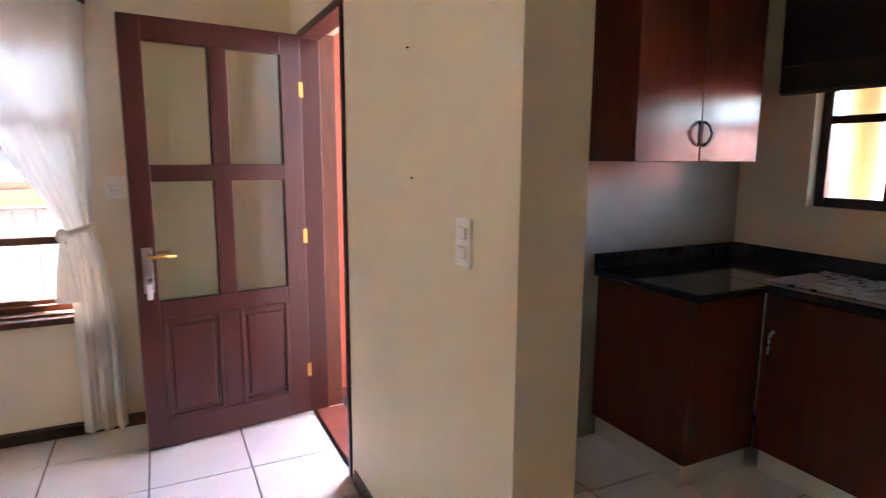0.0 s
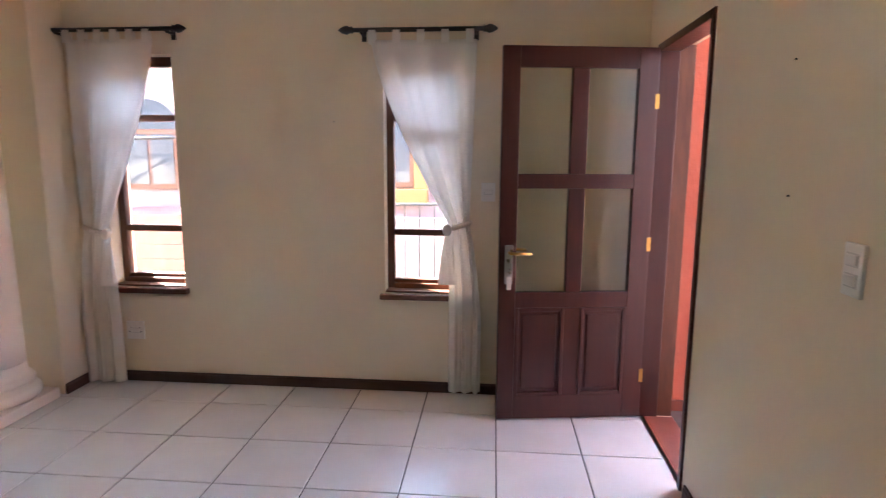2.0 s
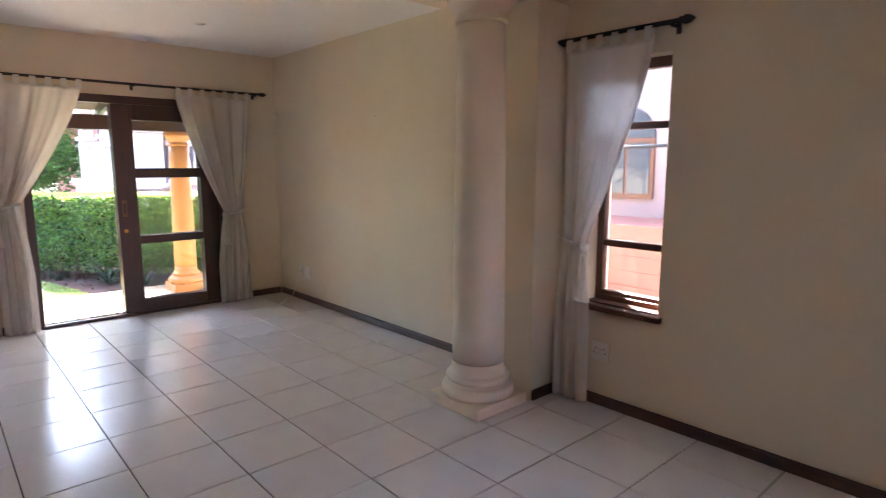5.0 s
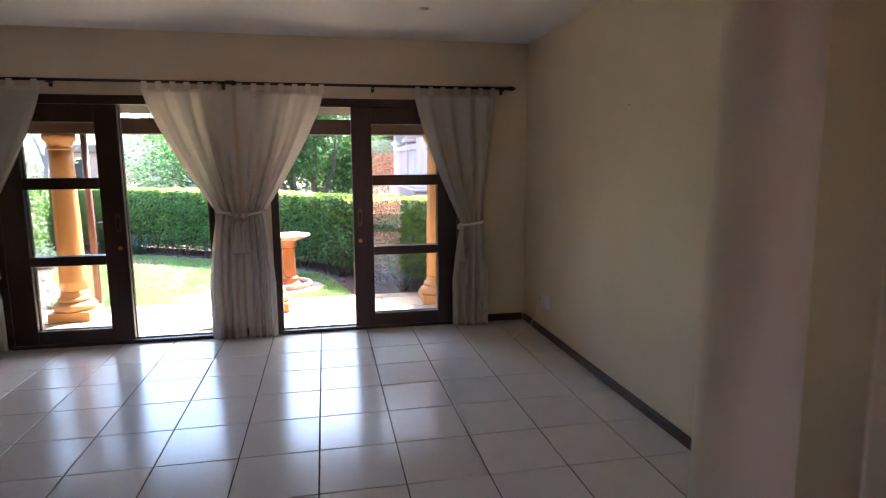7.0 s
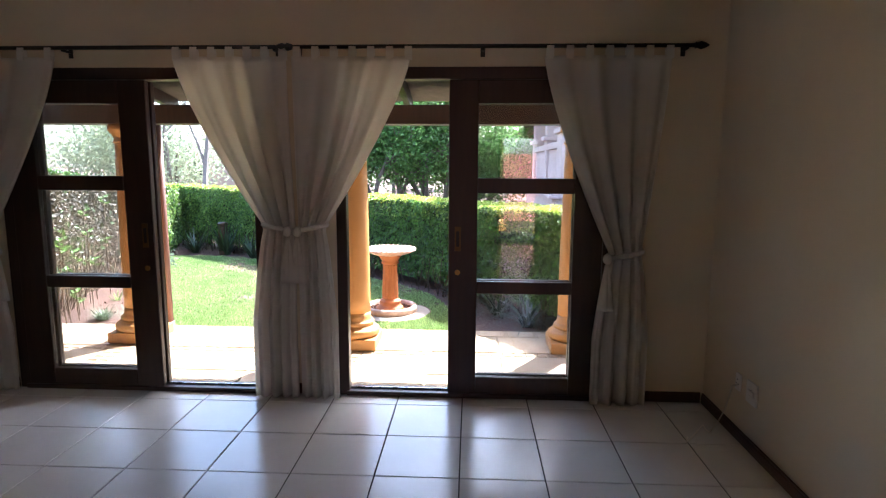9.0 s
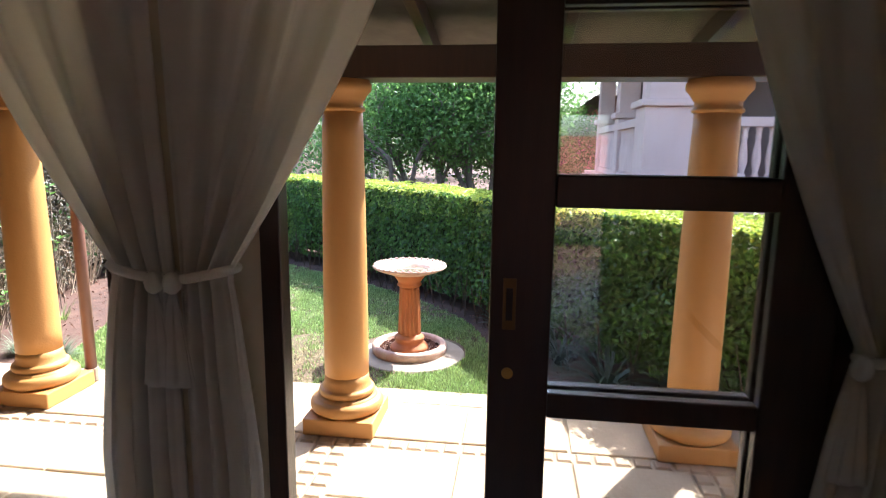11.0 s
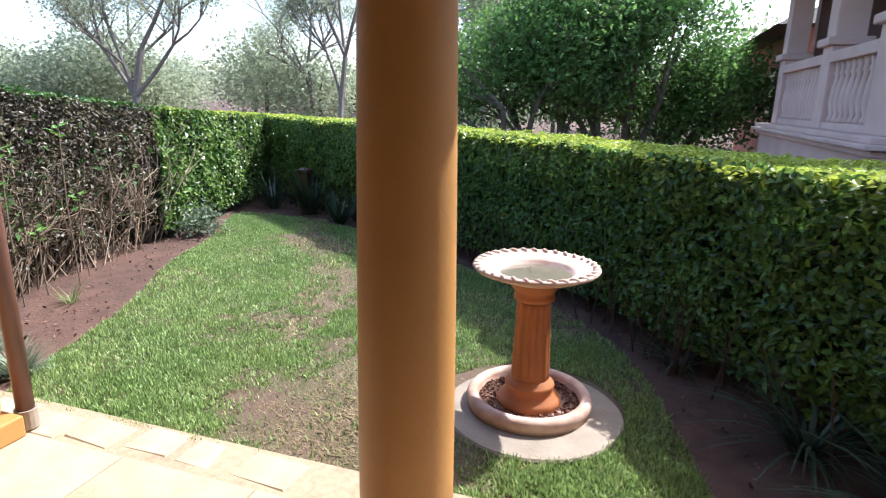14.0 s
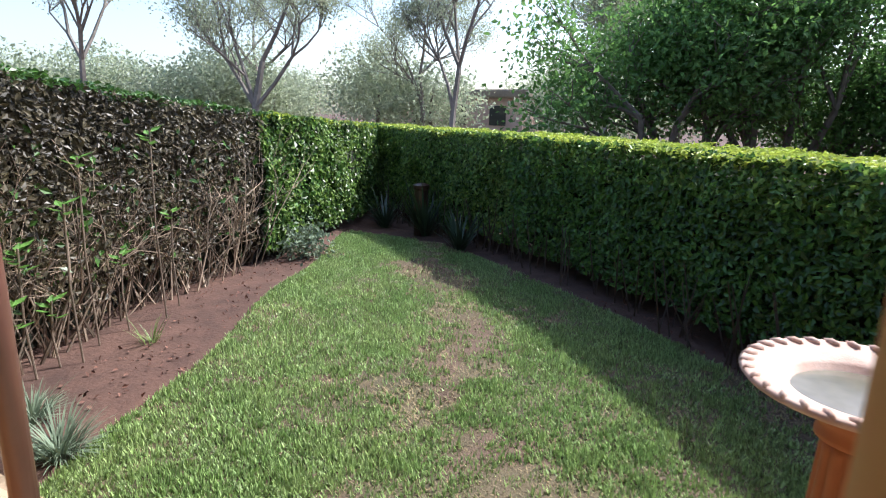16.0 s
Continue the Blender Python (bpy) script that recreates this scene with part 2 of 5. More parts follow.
def add_box(bm, x0, x1, y0, y1, z0, z1, bev=0.0, m=None):
    """One box, with bevelled edges if asked."""
    r = bmesh.ops.create_cube(bm, size=1)
    vs = r["verts"]
    bmesh.ops.scale(bm, vec=(x1 - x0, y1 - y0, z1 - z0), verts=vs)
    bmesh.ops.translate(bm, vec=((x0 + x1) / 2, (y0 + y1) / 2, (z0 + z1) / 2), verts=vs)
    if bev:
        es = list({e for v in vs for e in v.link_edges})
        res = bmesh.ops.bevel(bm, geom=es, offset=bev, segments=2, affect="EDGES", profile=0.5)
        vs = list({v for f in res["faces"] for v in f.verts} | {v for v in vs if v.is_valid})
    if m is not None:
        bmesh.ops.transform(bm, matrix=m, verts=vs)
    return vs


def box(x0, x1, y0, y1, z0, z1, bev=0.0):
    bm = bmesh.new()
    add_box(bm, x0, x1, y0, y1, z0, z1, bev)
    return bm


def lathe(profile, seg=40, flute=0, depth=0.0, f0=0.0, f1=0.0):
    """A turned body from (radius, height) pairs; flutes cut between f0 and f1."""
    bm = bmesh.new()
    rings = []
    for r, z in profile:
        ring = []
        for i in range(seg):
            a = 2 * math.pi * i / seg
            rr = r
            if flute and f0 <= z <= f1:
                rr = r - depth * max(0, math.cos(a * flute))
            ring.append(bm.verts.new((rr * math.cos(a), rr * math.sin(a), z)))
        rings.append(ring)
    for lo, hi in zip(rings, rings[1:]):
        for i in range(seg):
            bm.faces.new((lo[i], lo[(i + 1) % seg], hi[(i + 1) % seg], hi[i]))
    bm.faces.new(list(reversed(rings[0])))
    bm.faces.new(rings[-1])
    return bm


def tube(points, radius, seg=8, taper=None):
    """A round bar through the points."""
    bm = bmesh.new()
    pts = [Vector(p) for p in points]
    rings = []
    for i, p in enumerate(pts):
        d = (pts[min(i + 1, len(pts) - 1)] - pts[max(i - 1, 0)]).normalized()
        u = d.orthogonal().normalized() if i == 0 else (rings_u - d * rings_u.dot(d)).normalized()
        rings_u = u
        w = d.cross(u)
        r = radius * (taper[i] if taper else 1)
        rings.append([bm.verts.new(p + r * (math.cos(2 * math.pi * k / seg) * u + math.sin(2 * math.pi * k / seg) * w)) for k in range(seg)])
    for lo, hi in zip(rings, rings[1:]):
        for k in range(seg):
            bm.faces.new((lo[k], lo[(k + 1) % seg], hi[(k + 1) % seg], hi[k]))
    bm.faces.new(list(reversed(rings[0])))
    bm.faces.new(rings[-1])
    return bm


def wall_panel(name, axis, c0, c1, a0, a1, z0, z1, holes, material, label, parent=None):
    """A thick wall along axis 'x' or 'y', from a0 to a1, between c0 and c1, with rectangular holes (a0, a1, z0, z1) right through."""
    As = sorted({a0, a1, *[h[0] for h in holes], *[h[1] for h in holes]})
    Zs = sorted({z0, z1, *[h[2] for h in holes], *[h[3] for h in holes]})
    solid = {}
    for i in range(len(As) - 1):
        for j in range(len(Zs) - 1):
            am, zm = (As[i] + As[i + 1]) / 2, (Zs[j] + Zs[j + 1]) / 2
            solid[i, j] = not any(h[0] < am < h[1] and h[2] < zm < h[3] for h in holes)
    bm = bmesh.new()
    cache = {}

    def v(a, c, z):
        k = (round(a, 4), round(c, 4), round(z, 4))
        if k not in cache:
            cache[k] = bm.verts.new((a, c, z) if axis == "x" else (c, a, z))
        return cache[k]

    for (i, j), s in solid.items():
        if not s:
            continue
        A, B, Z, Y = As[i], As[i + 1], Zs[j], Zs[j + 1]
        bm.faces.new((v(A, c0, Z), v(B, c0, Z), v(B, c0, Y), v(A, c0, Y)))
        bm.faces.new((v(A, c1, Y), v(B, c1, Y), v(B, c1, Z), v(A, c1, Z)))
        if not solid.get((i - 1, j)):
            bm.faces.new((v(A, c0, Y), v(A, c1, Y), v(A, c1, Z), v(A, c0, Z)))
        if not solid.get((i + 1, j)):
            bm.faces.new((v(B, c0, Z), v(B, c1, Z), v(B, c1, Y), v(B, c0, Y)))
        if not solid.get((i, j - 1)):
            bm.faces.new((v(A, c0, Z), v(A, c1, Z), v(B, c1, Z), v(B, c0, Z)))
        if not solid.get((i, j + 1)):
            bm.faces.new((v(B, c0, Y), v(B, c1, Y), v(A, c1, Y), v(A, c0, Y)))
    bmesh.ops.recalc_face_normals(bm, faces=bm.faces)
    ob = part(name, bm, material, parent)
    return tagged(ob, label, "wall", kind="structure")


def leaf_cloud(name, centres, normals, size, material, parent=None, seed=1, fold=0.25, label="", long=1.7):
    """Small folded leaves (two tilted halves each) at the given places, facing roughly along the normals."""
    rng = np.random.default_rng(seed)
    n = len(centres)
    c = np.asarray(centres, float)
    nn = np.asarray(normals, float) + rng.normal(0, 0.55, (n, 3))
    nn /= np.linalg.norm(nn, axis=1)[:, None]
    t = np.cross(nn, rng.normal(0, 1, (n, 3)))
    t /= np.linalg.norm(t, axis=1)[:, None] + 1e-9
    b = np.cross(nn, t)
    s = (size * rng.uniform(0.65, 1.3, n))[:, None]
    tip, base = c + t * s * long / 2, c - t * s * long / 2
    l = c + b * s * 0.5 + nn * s * fold
    r = c - b * s * 0.5 + nn * s * fold
    v = np.stack([base, l, tip, r], 1).reshape(-1, 3)
    k = np.arange(n) * 4
    f = np.concatenate([np.stack([k, k + 1, k + 2], 1), np.stack([k, k + 2, k + 3], 1)])
    me = bpy.data.meshes.new(name)
    me.from_pydata(v.tolist(), [], f.tolist())
    me.materials.append(material)
    ob = new(name, me)
    ob.parent = parent
    if label:
        ob["label"] = label
    ob["kind"] = "stuff"
    return ob


def sticks(name, segs, material, parent=None, sides=4):
    """Many tapered twigs in one mesh: segs of (p, q, r0, r1)."""
    V, F = [], []
    for p, q, r0, r1 in segs:
        d = (q - p)
        if d.length < 1e-6:
            continue
        d.normalize()
        u = d.orthogonal().normalized()
        w = d.cross(u)
        k = len(V)
        for c, r in ((p, r0), (q, r1)):
            for i in range(sides):
                a = 2 * math.pi * i / sides
                V.append(c + r * (math.cos(a) * u + math.sin(a) * w))
        for i in range(sides):
            j = (i + 1) % sides
            F.append((k + i, k + j, k + sides + j, k + sides + i))
    return raw(name, V, F, material, parent)


# ---- the house shell ----
NY = 3.98        # inner face of the north wall
EX = 0.92        # inner face of the entrance wall
PX = -6.70       # inner face of the patio wall
SY = -2.20
CEIL, HIGH = 2.695, 3.05
W1 = (-2.46, -1.97, 0.655, 2.13)
W2 = (-0.64, -0.15, 0.655, 2.13)
DOOR_Y0, DOOR_Y1, DOOR_Z = 2.95, 3.77, 2.115
UL = (-0.70, 1.06)
UR = (1.55, 3.33)
UZ = 2.16

wall_panel("wall_north", "x", NY, NY + 0.24, PX - 0.24, EX + 0.19, -0.15, 3.1, [W1, W2], M_WALL, "cream painted plaster wall with two tall window openings")
wall_panel("wall_west", "y", PX, PX - 0.062, SY, NY, -0.15, 3.1, [(*UL, 0.0, UZ), (*UR, 0.0, UZ)], M_WALL, "cream painted wall with two patio door openings")
wall_panel("wall_east", "y", EX, EX + 0.19, 1.63, NY, -0.15, 3.1, [(DOOR_Y0, DOOR_Y1, 0.0, DOOR_Z)], M_WALL, "cream painted wall with the entrance opening")
wall_panel("wall_south", "x", SY, SY - 0.2, PX - 0.24, 3.4, -0.15, 3.1, [], M_WALL, "plain cream painted wall")
wall_panel("wall_kitchen_north", "x", 2.82, 2.94, EX + 0.19, 3.4, -0.15, 3.1, [], M_KTILE, "pale tiled kitchen wall")
KW = (1.40, 2.42, 1.22, 2.08)
wall_panel("wall_kitchen_east", "y", 3.22, 3.4, SY, 2.82, -0.15, 3.1, [KW], M_WALL, "kitchen wall with a window over the sink")
tagged(part("ceiling", box(PX - 0.24, -3.85, SY - 0.2, NY + 0.24, CEIL, CEIL + 0.12), M_CEIL), "flat white painted ceiling of the lounge", "ceiling", kind="structure")
tagged(part("ceiling", box(-3.85, 3.4, SY - 0.2, NY + 0.24, HIGH, HIGH + 0.12), M_CEIL), "white painted ceiling over the entrance", "ceiling", kind="structure")
tagged(part("bulkhead", box(-3.85, -3.70, SY, NY, CEIL, HIGH), M_WALL), "painted step between two ceiling heights", "bulkhead", kind="structure")
tagged(part("beam", box(-3.13, -2.66, SY, NY, 2.50, HIGH - 0.003), M_WALL), "cream painted beam resting on the white column", "beam", kind="structure")
floor = tagged(part("floor", box(PX, 3.22, SY, NY, -0.12, -0.006), M_GROUT), "cream glazed square floor tiles with dark grout", "floor", kind="structure")
# overhang added out of view to stop sun entering the north windows
tagged(part("eaves", box(PX - 0.24, EX + 0.19, NY + 0.241, NY + 0.85, 2.55, 2.62), M_WOODD), "added unseen timber eaves that keep sun off the windows", "eaves", kind="structure")
tagged(part("roof_slab", box(PX - 0.24, 3.4, SY - 0.2, NY + 0.24, 3.18, 3.3), M_ROOF), "flat closed roof over the house", "roof", kind="structure")


def skirting(x0, x1, y0, y1, along):
    bm = bmesh.new()
    add_box(bm, x0, x1, y0, y1, 0.001, 0.060, 0.006)
    dx, dy = (0.004, 0.0) if along == "y" else (0.0, 0.004)
    add_box(bm, x0 + dx, x1 - dx, y0 + dy, y1 - dy, 0.0595, 0.072, 0.004)
    return tagged(part("baseboard", bm, M_SKIRT), "dark brown timber skirting board along the wall", "baseboard", kind="structure")


skirting(-2.60, EX - 0.02, NY - 0.02, NY - 0.001, "x")
skirting(PX + 0.02, -3.12, NY - 0.02, NY - 0.001, "x")
skirting(EX - 0.02, EX - 0.001, 1.63, DOOR_Y0 - 0.06, "y")
skirting(PX + 0.001, PX + 0.02, UR[1] + 0.01, NY - 0.021, "y")
skirting(PX + 0.001, PX + 0.02, UL[1] + 0.01, UR[0] - 0.01, "y")
skirting(PX + 0.001, PX + 0.02, SY, UL[0] - 0.01, "y")
skirting(-2.66, -2.642, 3.70, NY - 0.021, "y")


# ---- windows ----
def tall_window(name, w, label):
    x0, x1, z0, z1 = w
    root = tagged(thing(name, (x0, NY, z0), label, "window"), kind="structure")
    wd, ht = x1 - x0, z1 - z0
    y0, y1 = 0.10, 0.16

    def bar(nm, a0, a1, b0, b1, d0=y0, d1=y1, bev=0.005):
        return part(nm, box(a0, a1, d0, d1, b0, b1, bev), M_WOODH, root)

    bar("frame_side", 0.0, 0.045, 0, ht)
    bar("frame_side", wd - 0.045, wd, 0, ht)
    bar("frame_head", 0.045, wd - 0.045, ht - 0.06, ht)
    bar("frame_foot", 0.045, wd - 0.045, 0.0, 0.07)
    bar("rail", 0.045, wd - 0.045, 1.075, 1.115)
    bar("rail", 0.045, wd - 0.045, 0.355, 0.395)
    for a, b in ((0.07, 0.355), (0.395, 1.075), (1.115, ht - 0.06)):
        p = part("pane", box(0.045, wd - 0.045, 0.128, 0.132, a, b), M_GLASS, root)
        p.visible_shadow = False
    bm = bmesh.new()
    add_box(bm, -0.03, wd + 0.03, -0.045, 0.0, -0.04, -0.003, 0.008)
    add_box(bm, 0.002, wd - 0.002, -0.001, 0.10, -0.0, 0.012, 0.003)
    part("sill", bm, M_WOODH, root)
    part("sill_step", box(0.045, wd - 0.045, 0.075, 0.10, 0.012, 0.045, 0.006), M_WOODH, root)
    return root


tall_window("window_1", W1, "narrow brown timber window with three panes and sill")
tall_window("window_2", W2, "narrow brown timber window with three panes and sill")


# ---- patio doors ----
def patio_unit(name, y0, y1, panel0, panel1, label):
    root = tagged(thing(name, (PX - 0.03, y0, 0.0), label, "patio door"), kind="structure")
    wd = y1 - y0

    def bar(nm, x0, x1, a0, a1, b0, b1, bev=0.005, mt=M_WOODD):
        return part(nm, box(x0, x1, a0, a1, b0, b1, bev), mt, root)

    bar("frame_side", -0.03, 0.045, 0.0, 0.068, 0, UZ)
    bar("frame_side", -0.03, 0.045, wd - 0.05, wd, 0, UZ)
    bar("frame_head", -0.055, 0.045, 0.05, wd - 0.05, UZ - 0.075, UZ)
    bar("frame_sill", -0.065, 0.06, 0.05, wd - 0.05, -0.004, 0.03)
    bar("track", -0.010, -0.002, 0.05, wd - 0.05, 0.03, 0.042, 0.0, M_STEEL)
    for k, (dx, mt) in enumerate(((0.040, M_WOODD), (-0.028, M_WOODD))):
        leaf = new("sliding_panel" if k == 0 else "fixed_panel")
        leaf.parent = root
        leaf.matrix_basis = Matrix.Translation((dx, panel0 - y0, 0))
        pw = panel1 - panel0
        st = 0.185

        def b2(nm, a0, a1, c0, c1):
            return part(nm, box(-0.022, 0.022, a0, a1, c0, c1, 0.006), mt, leaf)

        b2("stile", 0, st, 0.035, UZ - 0.08)
        b2("stile", pw - st, pw, 0.035, UZ - 0.08)
        b2("rail", st, pw - st, 0.035, 0.15)
        b2("rail", st, pw - st, 0.72, 0.80)
        b2("rail", st, pw - st, 1.375, 1.47)
        b2("rail", st, pw - st, 1.935, UZ - 0.08)
        for c0, c1 in ((0.15, 0.72), (0.80, 1.375), (1.47, 1.935)):
            p = part("pane", box(-0.003, 0.003, st, pw - st, c0, c1), M_GLASS, leaf)
            p.visible_shadow = False
        if k == 0:
            hy = 0.06 if panel0 > 1 else pw - 0.06
            bm = bmesh.new()
            add_box(bm, 0.022, 0.027, hy - 0.02, hy + 0.02, 1.00, 1.16, 0.002)
            part("pull_plate", bm, M_BRONZE, leaf, "dull bronze recessed pull")
            # raised black strip stands in for the shade of the pull's hollow
            part("pull_recess_shade", box(0.0268, 0.0285, hy - 0.010, hy + 0.010, 1.03, 1.13, 0.0), M_IRON, leaf)
            lk = lathe([(0.018, 0.0), (0.018, 0.004), (0.012, 0.006)], 16)
            bmesh.ops.transform(lk, matrix=Matrix.Translation((0.022, hy, 0.86)) @ Matrix.Rotation(radians(90), 4, "Y"), verts=lk.verts)
            part("lock", lk, M_BRASS, leaf)
    return root


patio_unit("door_2", *UL, -0.62, 0.335, "dark timber sliding patio door, slid half open")
patio_unit("door_3", *UR, 2.285, 3.27, "dark timber sliding patio door, slid half open")


# ---- front door, open into the room ----
def front_door():
    root = thing("front_door", pose(EX - 0.012, 3.735, 0.012, 0, 0, 188.5), "red mahogany door with four panes, standing wide open", "door")
    W, H, T = 0.845, 2.08, 0.04

    def b(nm, a0, a1, c0, c1, mt=M_WOODR, d=T / 2, bev=0.004, par=None):
        return part(nm, box(a0, a1, -d, d, c0, c1, bev), mt, par or root)

    b("stile", 0, 0.11, 0, H)
    b("stile", W - 0.095, W, 0, H)
    b("rail", 0.11, W - 0.095, 0, 0.14)
    b("rail", 0.11, W - 0.095, 0.66, 0.75)
    b("rail", 0.11, W - 0.095, 1.33, 1.41)
    b("rail", 0.11, W - 0.095, H - 0.11, H)
    for c0, c1 in ((0.14, 0.66), (0.75, 1.33), (1.41, H - 0.11)):
        b("mullion", W / 2 - 0.045, W / 2 + 0.045, c0, c1)
    for a0, a1 in ((0.11, W / 2 - 0.045), (W / 2 + 0.045, W - 0.095)):
        for c0, c1 in ((0.75, 1.33), (1.41, H - 0.11)):
            p = part("pane", box(a0, a1, -0.003, 0.003, c0, c1), M_DOORGL, root)
            p.visible_shadow = False
        bm = bmesh.new()
        add_box(bm, a0, a1, -0.010, 0.010, 0.14, 0.66)
        add_box(bm, a0 + 0.04, a1 - 0.04, -0.016, 0.016, 0.18, 0.62, 0.006)
        pan = part("panel", bm, M_WOODR, root)
        bm = bmesh.new()
        for s in (-1, 1):
            d0, d1 = (0.010, 0.024) if s > 0 else (-0.024, -0.010)
            add_box(bm, a0, a0 + 0.022, d0, d1, 0.14, 0.66, 0.004)
            add_box(bm, a1 - 0.022, a1, d0, d1, 0.14, 0.66, 0.004)
            add_box(bm, a0 + 0.022, a1 - 0.022, d0, d1, 0.14, 0.162, 0.004)
            add_box(bm, a0 + 0.022, a1 - 0.022, d0, d1, 0.638, 0.66, 0.004)
        part("moulding", bm, M_WOODR, pan)
    for s in (-1, 1):
        y = s * (T / 2 + 0.003)
        plate = part("lock_plate", box(W - 0.075, W - 0.03, y - 0.003, y + 0.003, 0.80, 1.02, 0.002), M_STEEL, root, "brushed steel lock plate")
        part("lever", tube([(W - 0.052, y, 0.98), (W - 0.052, y + s * 0.045, 0.98), (W - 0.07, y + s * 0.055, 0.98), (W - 0.17, y + s * 0.055, 0.978)], 0.008), M_BRASS, plate, smooth=True)
        part("cylinder", tube([(W - 0.052, y, 0.87), (W - 0.052, y + s * 0.018, 0.87)], 0.013, 12), M_STEEL, plate)
        if s > 0:
            part("key_tag", box(W - 0.066, W - 0.040, y + 0.012, y + 0.018, 0.77, 0.845, 0.003), M_PLASTIC, plate)
    for z in (0.25, 1.02, 1.80):
        bm = bmesh.new()
        add_box(bm, -0.006, 0.014, T / 2, T / 2 + 0.003, z - 0.038, z + 0.038)
        add_box(bm, -0.010, -0.001, -0.008, 0.018, z - 0.038, z + 0.038, 0.003)
        part("hinge", bm, M_BRASS, root, "brass hinge")
    return root


front_door()
dframe = tagged(thing("door_1", (EX, DOOR_Y0, 0), "mahogany door frame round the open entrance", "door frame"), kind="structure")
part("jamb", box(-0.012, 0.10, 0.0, 0.035, 0, DOOR_Z, 0.005), M_WOODR, dframe)
part("jamb", box(-0.012, 0.10, DOOR_Y1 - DOOR_Y0 - 0.035, DOOR_Y1 - DOOR_Y0, 0, DOOR_Z, 0.005), M_WOODR, dframe)
part("head", box(-0.012, 0.10, 0.035, DOOR_Y1 - DOOR_Y0 - 0.035, DOOR_Z - 0.04, DOOR_Z, 0.005), M_WOODR, dframe)
# brown plate added over the plaster reveal, which the sun makes too bright
part("reveal_cover", box(0.101, 0.188, DOOR_Y1 - DOOR_Y0 - 0.014, DOOR_Y1 - DOOR_Y0 - 0.003, 0, DOOR_Z - 0.003, 0.002), M_WOODH, dframe)
part("threshold", box(0.02, 0.19, 0.035, DOOR_Y1 - DOOR_Y0 - 0.035, -0.02, 0.006, 0.003), M_QUARRY, dframe)


# ---- indoor column ----
def tuscan(name, place, radius, height, plinth, plinth_h, material, label, group=""):
    root = thing(name, place, label, "column", group)
    part("plinth", box(-plinth / 2, plinth / 2, -plinth / 2, plinth / 2, 0, plinth_h, 0.008), material, root)
    r, z = radius, plinth_h
    prof = [(plinth * 0.47, z)]
    for i in range(9):
        a = -math.pi / 2 + math.pi * i / 8
        prof.append((plinth * 0.44 + 0.035 * math.cos(a), z + 0.04 + 0.04 * math.sin(a)))
    prof += [(plinth * 0.43, z + 0.085), (plinth * 0.42, z + 0.095)]
    for i in range(7):
        a = -math.pi / 2 + math.pi * i / 6
        prof.append((r * 1.13 + 0.018 * math.cos(a), z + 0.12 + 0.022 * math.sin(a)))
    prof += [(r * 1.08, z + 0.15), (r * 1.02, z + 0.18), (r, z + 0.22)]
    part("base", lathe(prof, 48), material, root, smooth=True)
    prof = []
    top = height - 0.17
    for i in range(13):
        f = i / 12
        prof.append((r * (1 - 0.14 * f ** 1.6), z + 0.22 + (top - z - 0.22) * f))
    part("shaft", lathe(prof, 48), material, root, smooth=True)
    t = r * 0.86
    prof = [(t, top), (t * 1.09, top + 0.004), (t * 1.13, top + 0.014), (t * 1.09, top + 0.024), (t * 1.02, top + 0.03), (t * 1.02, top + 0.06), (t * 1.10, top + 0.065), (t * 1.16, top + 0.08), (t * 1.32, top + 0.105), (t * 1.42, top + 0.115), (t * 1.44, top + 0.13), (t * 1.44, top + 0.152), (t * 1.36, top + 0.158), (t * 1.36, top + 0.17)]
    part("capital", lathe(prof, 48), material, root, smooth=True)
    return root


tuscan("column", (-2.885, 3.435, 0.0), 0.165, 2.50, 0.45, 0.07, M_PLAST, "white plaster round column on a square plinth")
bm = bmesh.new()
add_box(bm, -3.11, -2.665, 3.70, NY, 0.0, 2.50, 0.01)
tagged(part("pier", bm, M_WALL), "cream painted wall pier behind the column", "pier", kind="structure")


